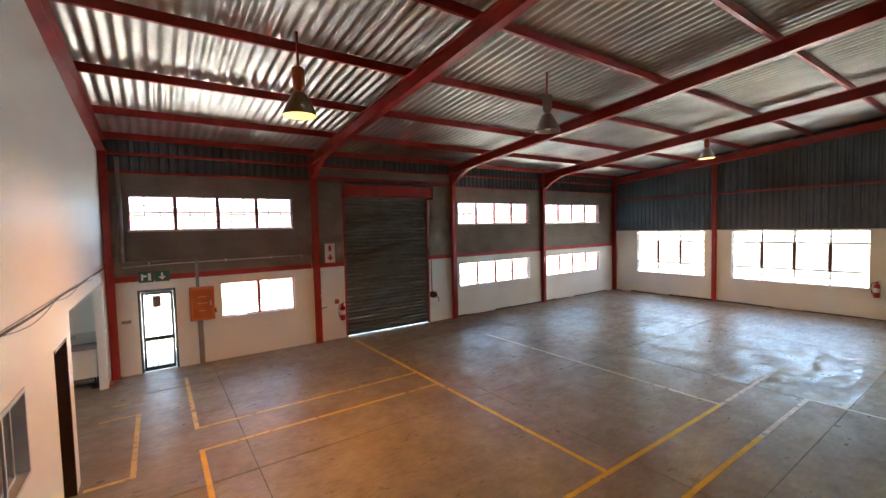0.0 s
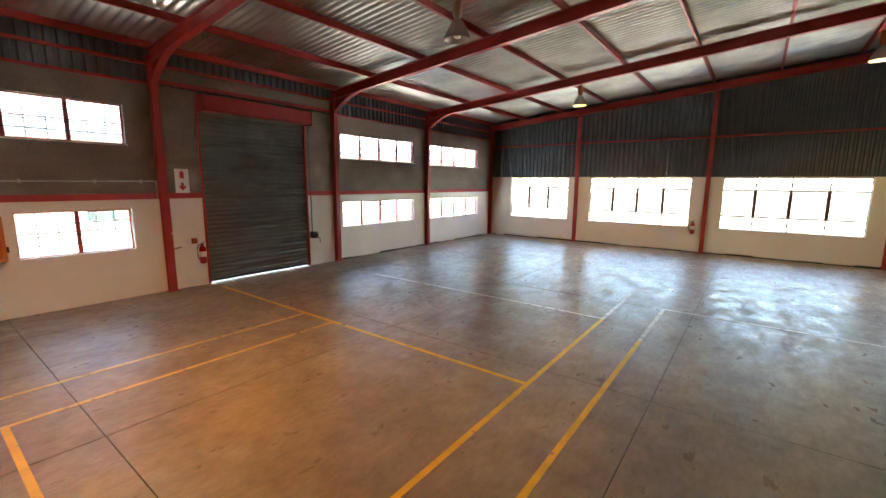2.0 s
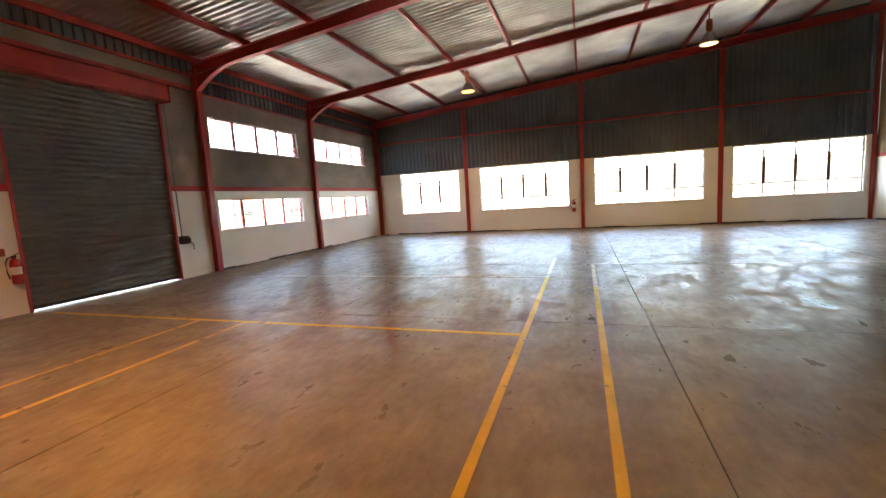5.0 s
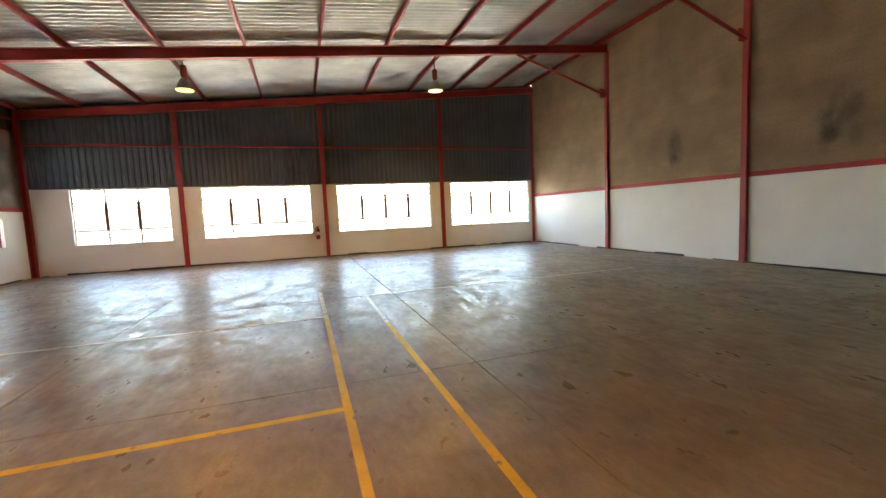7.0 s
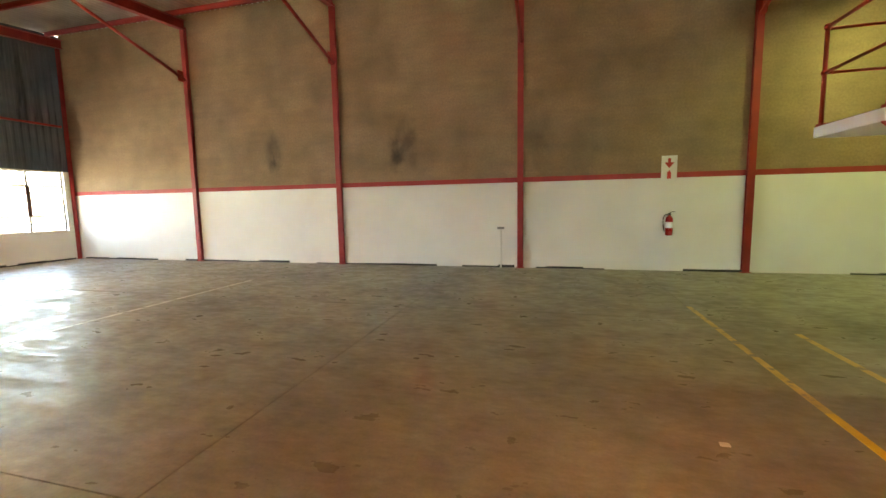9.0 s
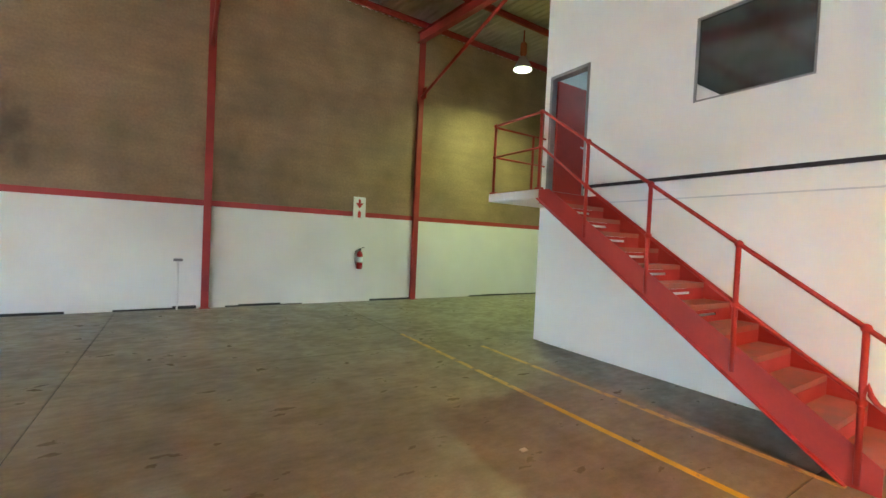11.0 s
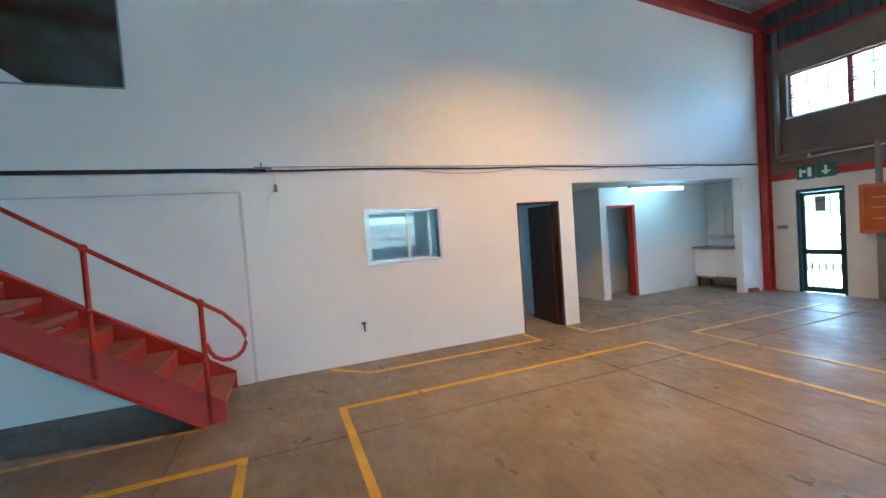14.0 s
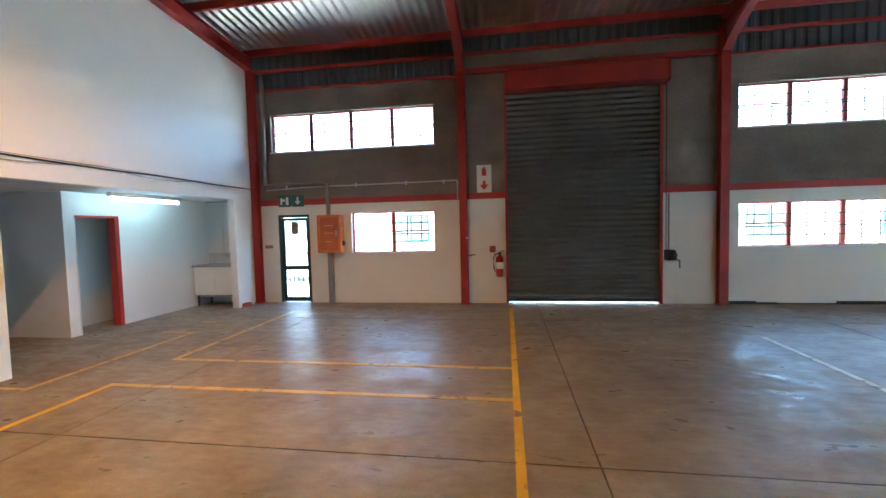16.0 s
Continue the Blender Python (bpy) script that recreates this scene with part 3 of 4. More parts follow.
def neighbour():
    """Pale workshop across the yard, seen through the north windows."""
    b = thing("neighbour_building", "workshop building with dulled walls and dark roof across the yard", "building")
    part("wall", boxes((-12, 30, 29.0, 35.0, -0.12, 4.2)), YARD_WALL, b)
    o = [(28.6, 4.2), (35.4, 4.2), (35.4, 4.35), (32.0, 5.4), (28.6, 4.35)]
    part("roof", prism(bmesh.new(), o, "x", -12.3, 30.3), CLAD, b, "dark sheet roof")
    for k in range(8):
        x = -9 + k * 4.8
        w = part("window", boxes((x, x + 1.6, 28.93, 28.998, 1.0, 2.2)), GREEN_DARK, b, "dark green window")
        for u in (0.05, 0.83):
            part("pane", boxes((x + u, x + u + 0.72, 28.91, 28.928, 1.06, 2.14)), FILM, w)


neighbour()


def parked_car(x, y):
    """Hatchback parked side-on outside the yard door."""
    c = thing("car", "white hatchback parked in the yard outside the door", "car", at=(x, y, -0.12))
    o = [(-1.95, 0.28), (1.95, 0.28), (2.0, 0.55), (1.9, 0.82), (1.05, 0.95), (0.45, 1.42), (-1.2, 1.46), (-1.75, 1.0), (-1.98, 0.9), (-2.0, 0.5)]
    bm = prism(bmesh.new(), o, "y", -0.82, 0.82)
    bmesh.ops.bevel(bm, geom=[e for e in bm.edges], offset=0.06, segments=2, affect="EDGES")
    part("body", bm, SIGN_WHITE, c, "white painted body")
    for q in ([(0.36, 0.98), (0.88, 0.98), (0.42, 1.34), (0.36, 1.34)], [(-0.45, 0.98), (0.3, 0.98), (0.3, 1.36), (-0.45, 1.38)], [(-1.5, 1.02), (-0.52, 0.98), (-0.52, 1.38), (-1.15, 1.38)]):
        part("side_window", prism(bmesh.new(), q, "y", -0.83, -0.815), FILM, c, "dark side glass")
    for wx in (-1.25, 1.25):
        for wy in (-0.78, 0.78):
            bm = lathe([(0.0, -0.09), (0.27, -0.09), (0.30, -0.06), (0.30, 0.06), (0.27, 0.09), (0.0, 0.09)], 24)
            bm.transform(pose(wx, wy, 0.30, 90))
            wheel = part("wheel", bm, BLACK, c, "black tyre")
            bm = lathe([(0.0, -0.1), (0.17, -0.1), (0.18, -0.085), (0.18, 0.085), (0.17, 0.1), (0.0, 0.1)], 16)
            bm.transform(pose(wx, wy, 0.30, 90))
            part("rim", bm, ALU, wheel, "silver rim")


parked_car(-1.6, 24.5)
# Wall added across the yard to dim the view through the east windows
structure("dimming_wall_east", boxes((31.0, 31.25, -30, 40, -0.12, 2.7)), YARD_WALL, "added boundary wall that dims the view through the east windows", "wall")


# ---- shutter door ----
def shutter():
    x0, x1, z0, z1, w = RDOOR[0], RDOOR[1], 0.035, 4.38, NY + 0.05
    d = tagged(new("door_1"), "closed dark grey-green steel roller shutter door", "door", kind="structure")
    n = 38
    step = (z1 - z0 - 0.07) / n
    curve = [(0.0, 0.0), (0.002, 0.12), (0.02, 0.3), (0.028, 0.5), (0.02, 0.72), (0.002, 0.9), (0.0, 1.0)]
    bm = bmesh.new()
    lath = [(w - o, f * step) for o, f in curve] + [(w + 0.008, step), (w + 0.008, 0)]
    prism(bm, lath, "x", x0 + 0.03, x1 - 0.03)
    me = bpy.data.meshes.new("slat")
    bm.to_mesh(me)
    bm.free()
    me.materials.append(SHUTTER)
    for k in range(n):
        s = new("slat", me)
        s.parent = d
        s.location = (0, 0, z0 + 0.07 + k * step)
    part("backing", boxes((x0 + 0.03, x1 - 0.03, w + 0.012, w + 0.02, z0 + 0.07, z1)), SHUTTER, d)
    part("bottom_bar", soft_box(x0 + 0.02, x1 - 0.02, w - 0.03, w + 0.02, z0, z0 + 0.068), DARK, d, "dark bottom bar")
    for x in (x0 - 0.01, x1 - 0.03):
        part("guide", boxes((x, x + 0.045, NY - 0.035, NY + 0.09, 0, z1)), RED, d, "red steel guide channel")
    bm = soft_box(x0 + 0.02, 8.57, NY - 0.36, NY - 0.002, 4.22, 4.58, 0.02)
    part("barrel_box", bm, RED, d, "dented red sheet-metal barrel cover")
    for x in (x0 + 0.0, 8.572):
        part("end_plate", boxes((x, x + 0.012, NY - 0.38, NY - 0.001, 4.18, 4.58)), RED, d)
    h = thing("shutter_hoist", "black chain hoist of the roller shutter on the wall", "hoist")
    part("gear_box", soft_box(8.60, 8.76, NY - 0.19, NY - 0.002, 0.86, 1.06, 0.02), DARK, h)
    bm = lathe([(0, 0), (0.09, 0), (0.09, 0.03), (0.03, 0.03), (0.03, 0.09), (0, 0.09)], 20)
    bm.transform(pose(8.68, NY - 0.19, 0.96, 90))
    part("chain_wheel", bm, DARK, h)
    part("crank", tube([(8.70, NY - 0.2, 0.92), (8.80, NY - 0.24, 0.86), (8.80, NY - 0.24, 0.72)], 0.014), DARK, h)
    part("rod", tube([(8.67, NY - 0.05, 1.05), (8.67, NY - 0.05, 2.14)], 0.014), GREY, h, "thin grey drive rod")
    part("chain", tube([(8.60, NY - 0.14, 0.9), (8.595, NY - 0.13, 1.3), (8.60, NY - 0.12, 4.3)], 0.007, 6), DARK, h)


shutter()


# ---- barred glass door to the yard ----
def yard_door():
    a, b, c, d = LDOOR[0], LDOOR[1], 0.02, LDOOR[3]
    w = NY + 0.06
    o = tagged(new("door_2"), "dark green steel security door with bars, daylight behind", "door", kind="structure")
    part("door_frame", boxes((a, a + 0.05, NY + 0.02, NY + 0.16, 0, d), (b - 0.05, b, NY + 0.02, NY + 0.16, 0, d), (a + 0.05, b - 0.05, NY + 0.02, NY + 0.16, d - 0.06, d)), GREEN_DARK, o)
    part("leaf_frame", boxes((a + 0.055, a + 0.11, w, w + 0.04, c, d - 0.07), (b - 0.11, b - 0.055, w, w + 0.04, c, d - 0.07), (a + 0.11, b - 0.11, w, w + 0.04, c, c + 0.09),
                             (a + 0.11, b - 0.11, w, w + 0.04, 0.72, 0.82), (a + 0.11, b - 0.11, w, w + 0.04, d - 0.13, d - 0.07)), GREEN_DARK, o)
    for k in range(1, 5):
        x = a + 0.11 + (b - a - 0.22) * k / 5
        part("bar", tube([(x, w - 0.03, 0.1), (x, w - 0.03, 0.74)], 0.009, 8), DARK, o)
    for z in (0.42, 1.08, 1.42, 1.72):
        part("bar", tube([(a + 0.07, w - 0.03, z), (b - 0.07, w - 0.03, z)], 0.008, 8), DARK, o)
    for z0, z1 in ((0.11, 0.72), (0.82, d - 0.13)):
        p = part("pane", boxes((a + 0.11, b - 0.11, w + 0.018, w + 0.022, z0, z1)), PANE, o)
        p.visible_shadow = False
    part("handle", soft_box(b - 0.1, b - 0.065, w - 0.045, w, 0.98, 1.12, 0.008), DARK, o)
    part("notice", boxes((0.84, 1.0, w - 0.008, w - 0.002, 1.52, 1.80)), GREY, o, "small grey paper notice behind the bars")


yard_door()


# ---- landing and stair ----
LZ, LY0, LY1, LX = 2.38, PY, 6.30, 1.13
structure("landing_screed", boxes((WX + 0.01, LX - 0.01, LY0 + 0.01, LY1 - 0.01, LZ, LZ + 0.006)), YARD_WALL, "worn grey-brown screed on the landing", "landing")
structure("landing", soft_box(WX, LX, LY0, LY1, LZ - 0.12, LZ, 0.008), WHITE, "white painted concrete landing slab", "landing")


def staircase():
    s = thing("staircase", "red painted steel staircase up to the office landing", "staircase")
    rise, n = LZ / 13, 12
    go = (9.64 - LY1) / n
    for k in range(1, n + 1):
        z, y = LZ - rise * k, LY1 + go * (k - 1)
        o = [(y - 0.01, z), (y + go + 0.02, z), (y + go + 0.02, z - 0.055), (y + go + 0.014, z - 0.055), (y + go + 0.014, z - 0.006), (y - 0.01, z - 0.006)]
        part("tread", prism(bmesh.new(), o, "x", 0.10, 1.09), TREAD, s, "red tread worn to bare brown" if k > 5 else "")
        if k < 9:
            b0, b1 = y + 0.012, y + 0.020
            riser = [(0.10, 1.09, b0, b1, z, z + 0.062), (0.10, 1.09, b0, b1, z + 0.09, z + rise - 0.058), (0.10, 0.40, b0, b1, z + 0.062, z + 0.09), (0.82, 1.09, b0, b1, z + 0.062, z + 0.09)]
        else:
            riser = [(0.10, 1.09, y + 0.012, y + 0.020, z, z + rise - 0.058)]
        part("riser", boxes(*riser), RED_BRIGHT, s)

    part("top_plate", boxes((0.10, 1.09, LY1 + 0.002, LY1 + 0.010, LZ - 0.125, LZ - 0.002)), RED_BRIGHT, s)

    def low(y):
        return LZ - 0.13 - 0.708 * (y - LY1)
    yb = LY1 + (LZ - 0.13) / 0.708
    for x in (0.085, 1.09):
        o = [(LY1 - 0.005, LZ - 0.005), (LY1 + 0.18, LZ - 0.005), (9.67, 0.20), (9.67, 0.0), (yb, 0.0), (LY1 - 0.005, low(LY1))]
        part("stringer", prism(bmesh.new(), o, "x", x, x + 0.012), RED_BRIGHT, s)
        p = [(LY1, low(LY1)), (yb, 0.0), (yb + 0.02, 0.0), (LY1, low(LY1) + 0.012)]
        part("stringer_flange", prism(bmesh.new(), p, "x", x + 0.012, x + 0.06 if x > 0.5 else x + 0.03), RED_BRIGHT, s)


staircase()


def railing():
    r = thing("stair_railing", "red tubular steel railing along stair and landing", "railing")
    x, R = 1.10, 0.021
    posts = [(5.33, 3.43, LZ), (6.29, 3.43, LZ), (7.08, 2.89, 1.74), (7.89, 2.31, 1.17), (8.72, 1.72, 0.60), (9.54, 1.15, 0.03)]
    for y, top, base in posts:
        p = part("post", tube([(x, y, base), (x, y, top)], R), RED_BRIGHT, r)
        for z in (top, (top - 0.53) if y > 6.5 else LZ + 0.57):
            bm = bmesh.new()
            bmesh.ops.create_uvsphere(bm, u_segments=14, v_segments=8, radius=0.034)
            bm.transform(Matrix.Translation((x, y, z)))
            for f in bm.faces:
                f.smooth = True
            part("ball_joint", bm, RED_BRIGHT, p)
        if y < 6.5:
            part("foot_plate", soft_box(x - 0.05, x + 0.025, y - 0.05, y + 0.05, LZ, LZ + 0.03, 0.006), RED_BRIGHT, p)
    back = part("post", tube([(0.30, 5.33, LZ), (0.30, 5.33, 3.41)], R), RED_BRIGHT, r)
    part("foot_plate", soft_box(0.25, 0.35, 5.29, 5.38, LZ, LZ + 0.03, 0.006), RED_BRIGHT, back)
    loop = [(9.54, 1.15)] + [(9.72, 1.025)]
    for k in range(0, 11):
        a = radians(60 - 24 * k)
        loop.append((9.73 + 0.16 * math.cos(a), 0.755 + (0.19 if a > 0 else 0.17) * math.sin(a)))
    loop += [(9.54, 0.655)]
    top = [(5.33, 3.43), (6.32, 3.43)] + [(y, t) for y, t, _ in posts[2:]] + loop[1:]
    part("handrail", tube([(x, y, z) for y, z in top], 0.019), RED_BRIGHT, r)
    mid = [(5.33, 2.95), (6.32, 2.95)] + [(y, t - 0.53) for y, t, _ in posts[2:5]] + [(9.54, 0.65)]
    part("middle_rail", tube([(x, y, z) for y, z in mid], 0.017), RED_BRIGHT, r)
    for z in (3.41, 2.95):
        part("end_rail", tube([(x, 5.33, z), (0.02, 5.33, z)], 0.015), RED_BRIGHT, r)


railing()


# ---- office doors and windows ----
def upper_door():
    d = tagged(new("door_3"), "red painted door standing open at the top of the stair", "door", kind="structure")
    a, b, c, e = UDOOR
    part("door_frame", boxes((WX - 0.14, WX + 0.006, a, a + 0.045, c, e), (WX - 0.14, WX + 0.006, b - 0.045, b, c, e), (WX - 0.14, WX + 0.006, a + 0.045, b - 0.045, e - 0.05, e)), GREY, d, "thin grey steel frame")
    leaf = part("door_leaf", soft_box(0, 0.70, -0.02, 0.02, c + 0.012, e - 0.06, 0.004), RED_BRIGHT, d, "red painted door leaf")
    leaf.matrix_basis = pose(WX - 0.10, a + 0.07, 0, 0, 0, 179)
    part("door_handle", tube([(0.64, -0.02, 3.35), (0.64, -0.07, 3.35), (0.54, -0.07, 3.35)], 0.01, 8), STEEL, leaf, "steel lever handle")


upper_door()


def upper_window():
    w = tagged(new("window_11"), "square dark tinted office window high on the wall", "window", kind="structure")
    a, b, c, e = UWIN
    f = 0.02
    part("window_frame", boxes((WX - 0.06, WX + 0.004, a, a + f, c, e), (WX - 0.06, WX + 0.004, b - f, b, c, e), (WX - 0.06, WX + 0.004, a + f, b - f, c, c + f), (WX - 0.06, WX + 0.004, a + f, b - f, e - f, e)), GREY, w)
    part("pane", boxes((WX - 0.04, WX - 0.034, a + f, b - f, c + f, e - f)), FILM, w)
    part("paper", prism(bmesh.new(), [(a + f, c + f), (a + 0.30, c + f), (a + f, c + 0.23)], "x", WX - 0.033, WX - 0.030), SIGN_WHITE, w, "white paper corner stuck to the glass")


upper_window()


def office_window():
    w = tagged(new("window_12"), "aluminium sliding window of the ground-floor office", "window", kind="structure")
    a, b, c, e = OWIN
    f = 0.035
    part("window_frame", boxes((WX - 0.10, WX + 0.012, a, a + f, c, e), (WX - 0.10, WX + 0.012, b - f, b, c, e), (WX - 0.10, WX + 0.012, a + f, b - f, c, c + f), (WX - 0.10, WX + 0.012, a + f, b - f, e - f, e)), ALU, w)
    for y0, y1, x in ((a + f, a + 0.62, -0.05), (a + 0.58, b - f - 0.10, -0.075)):
        s = part("sash", boxes((x, x + 0.02, y0, y0 + 0.035, c + f, e - f), (x, x + 0.02, y1 - 0.035, y1, c + f, e - f), (x, x + 0.02, y0 + 0.035, y1 - 0.035, c + f, c + f + 0.03), (x, x + 0.02, y0 + 0.035, y1 - 0.035, e - f - 0.03, e - f)), ALU, w)
        part("pane", boxes((x + 0.008, x + 0.012, y0 + 0.035, y1 - 0.035, c + f + 0.03, e - f - 0.03)), PANE, s)


office_window()


def office_door():
    d = tagged(new("door_4"), "dark brown timber office door standing open inwards", "door", kind="structure")
    a, b, c, e = ODOOR
    part("door_frame", boxes((WX - 0.14, WX + 0.004, b - 0.035, b, 0, e), (WX - 0.14, WX - 0.01, a, a + 0.03, 0, e), (WX - 0.14, WX + 0.004, a + 0.03, b - 0.035, e - 0.035, e)), BROWN, d, "brown steel frame")
    leaf = part("door_leaf", soft_box(0, 0.70, -0.02, 0.02, 0.01, e - 0.045, 0.004), BROWN, d, "dark brown flush leaf")
    leaf.matrix_basis = pose(WX - 0.12, b - 0.06, 0, 0, 0, 177)
    part("door_handle", tube([(0.64, 0.02, 1.0), (0.64, 0.07, 1.0), (0.54, 0.07, 1.0)], 0.01, 8), STEEL, leaf, "steel lever handle")
    w = tagged(new("window_13"), "narrow internal office window", "window", kind="structure")
    part("window_frame", boxes((-3.21, -3.18, 13.75, 13.79, 1.15, 1.95), (-3.21, -3.18, 14.31, 14.35, 1.15, 1.95), (-3.21, -3.18, 13.79, 14.31, 1.15, 1.19), (-3.21, -3.18, 13.79, 14.31, 1.91, 1.95), (-3.21, -3.18, 14.03, 14.06, 1.19, 1.91)), ALU, w)
    part("pane", boxes((-3.20, -3.195, 13.79, 14.31, 1.19, 1.91)), PANE_DARK, w)


office_door()


def kitchen():
    f = tagged(new("door_5"), "red painted door frame of the kitchen niche doorway", "door frame", kind="structure")
    part("jamb", boxes((-1.33, -1.18, 17.17, 17.245, 0, 1.93)), RED_BRIGHT, f)
    part("jamb", boxes((-1.32, -1.195, 16.495, 16.51, 0, 1.93)), OFFICE_WHITE, f)
    part("head", boxes((-1.33, -1.18, 16.51, 17.17, 1.895, 1.93)), RED_BRIGHT, f)
    c = thing("sink_cabinet", "white two-door sink cabinet with steel top in the niche", "cabinet")
    x0, x1, y0, y1 = -1.17, -0.18, 18.92, NY - 0.016
    part("body", soft_box(x0, x1, y0 + 0.02, y1, 0.25, 0.86, 0.004), WHITE, c)
    for a, b in ((x0 + 0.01, (x0 + x1) / 2 - 0.004), ((x0 + x1) / 2 + 0.004, x1 - 0.01)):
        part("cabinet_door", soft_box(a, b, y0, y0 + 0.018, 0.26, 0.84, 0.004), WHITE, c)
    part("sink_top", soft_box(x0 - 0.02, x1 + 0.02, y0 - 0.03, y1, 0.86, 0.90, 0.008), GREY, c, "stainless steel sink top")
    for x in (x0 + 0.05, x1 - 0.05):
        for y in (y0 + 0.06, y1 - 0.06):
            part("leg", boxes((x - 0.015, x + 0.015, y - 0.015, y + 0.015, 0, 0.25)), DARK, c)
    part("bottom_rail", prism(bmesh.new(), [(x0 + 0.02, 0.249), (x1 - 0.02, 0.249), (x1 - 0.10, 0.21), ((x0 + x1) / 2, 0.195), (x0 + 0.10, 0.21)], "y", y0 + 0.03, y0 + 0.05), GREY, c, "curved grey rail under the doors")
    part("splashback", soft_box(-1.18, -0.16, NY - 0.0145 - 0.008, NY - 0.0145, 0.905, 1.14, 0.003), PALE_GREY, c, "pale grey tiled splashback")
    t = thing("tap", "chrome wall taps above the sink", "tap")
    part("pipe", tube([(-0.80, NY - 0.035, 1.08), (-0.80, NY - 0.035, 1.9)], 0.008, 8), WHITE, t)
    part("pipe", tube([(-0.62, NY - 0.035, 1.08), (-0.62, NY - 0.035, 1.9)], 0.008, 8), WHITE, t)
    part("spout", tube([(-0.85, NY - 0.04, 1.08), (-0.55, NY - 0.04, 1.08), (-0.55, NY - 0.16, 1.10), (-0.55, NY - 0.2, 1.04)], 0.013, 8), STEEL, t)
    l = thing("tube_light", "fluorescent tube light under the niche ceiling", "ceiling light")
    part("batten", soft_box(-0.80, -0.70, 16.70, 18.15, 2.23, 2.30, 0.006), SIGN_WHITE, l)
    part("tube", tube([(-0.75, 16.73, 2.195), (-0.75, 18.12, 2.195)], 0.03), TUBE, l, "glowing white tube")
    b = thing("brick", "loose red brick on the floor by the sink", "brick")
    part("brick_body", soft_box(-0.03, 0.10, 18.85, 19.05, 0, 0.075, 0.006), BRICK, b)
    k = thing("drain_grate", "small dark object on the floor by the sink", "grate")
    part("grate_body", soft_box(-0.30, -0.12, 18.95, 19.08, 0, 0.06, 0.015), DARK, k)
    # Fill light for the office: an added tube, none is known there
    o = thing("tube_light", "added unseen tube light that brightens the office", "ceiling light")
    part("batten", soft_box(-1.8, -1.72, 11.6, 12.9, 2.50, 2.55, 0.006), SIGN_WHITE, o)
    part("tube", tube([(-1.76, 11.62, 2.48), (-1.76, 12.88, 2.48)], 0.016), FILL_TUBE, o, "glowing white tube")
    # The same added fill tube for the upper office
    u = thing("tube_light", "added unseen tube light that brightens the upper office", "ceiling light")
    part("batten", soft_box(-2.4, -2.32, 5.5, 6.7, 4.90, 4.95, 0.006), SIGN_WHITE, u)
    part("tube", tube([(-2.36, 5.52, 4.88), (-2.36, 6.68, 4.88)], 0.016), FILL_TUBE, u, "glowing white tube")


kitchen()


# ---- high-bay lamps ----
def high_bay(x, y, z, bulb, power, color, label):
    """Bell reflector on a gear tray, hung from the roof."""
    h = thing("high_bay_lamp", label, "lamp", "high-bay lamps", (x, y, z))
    shade = lathe([(0.0, 0.20), (0.07, 0.20), (0.10, 0.17), (0.15, 0.08), (0.20, -0.02), (0.235, -0.12), (0.24, -0.13), (0.228, -0.12), (0.19, -0.015), (0.14, 0.08), (0.09, 0.155), (0.0, 0.165)], 28)
    part("shade", shade, LAMP_METAL, h, "bell-shaped metal reflector")
    part("gear_housing", lathe([(0, 0.55), (0.07, 0.55), (0.085, 0.53), (0.085, 0.27), (0.06, 0.24), (0.06, 0.20), (0, 0.20)], 20), LIT_GEAR if bulb else LAMP_METAL, h)
    part("stem", tube([(0, 0, 0.54), (0, 0, eave(y) + 0.16 - z)], 0.018), RED, h)
    bm = lathe([(0.0, -0.10), (0.05, -0.09), (0.075, -0.05), (0.07, 0.0), (0.04, 0.06), (0.03, 0.15)], 16)
    if bulb:
        part("lens", lathe([(0.0, -0.112), (0.12, -0.116), (0.226, -0.118), (0.226, -0.122), (0.0, -0.122)], 28), bulb, h, "glowing glass lens")
    part("bulb", bm, bulb or SIGN_WHITE, h, "glowing bulb" if bulb else "unlit bulb")
    if bulb:
        lamp = new("lamp_light", bpy.data.lights.new("lamp_light", "SPOT"))
        lamp.data.energy, lamp.data.color, lamp.data.shadow_soft_size = power, color, 0.1
        lamp.data.spot_size, lamp.data.spot_blend = radians(158), 0.85
        lamp.matrix_basis = pose(x, y, z - 0.14)


LAMPS = [
    (2.74, 13.65, 5.0, SODIUM, 42, (1.0, 0.36, 0.06), "lit orange sodium high-bay lamp with bell reflector"),
    (7.17, 12.96, 5.14, None, 0, None, "unlit grey high-bay lamp with bell reflector"),
    (15.8, 13.8, 5.40, SODIUM, 22, (1.0, 0.5, 0.15), "lit orange sodium high-bay lamp with bell reflector"),
    (15.6, 6.5, 5.69, WARM, 22, (1.0, 0.62, 0.2), "lit warm yellow high-bay lamp with bell reflector"),
    (-2.1, 2.35, 6.20, GREENISH, 14, (0.85, 1.0, 0.42), "lit greenish high-bay lamp over the side bay"),
]
for L in LAMPS:
    high_bay(*L)


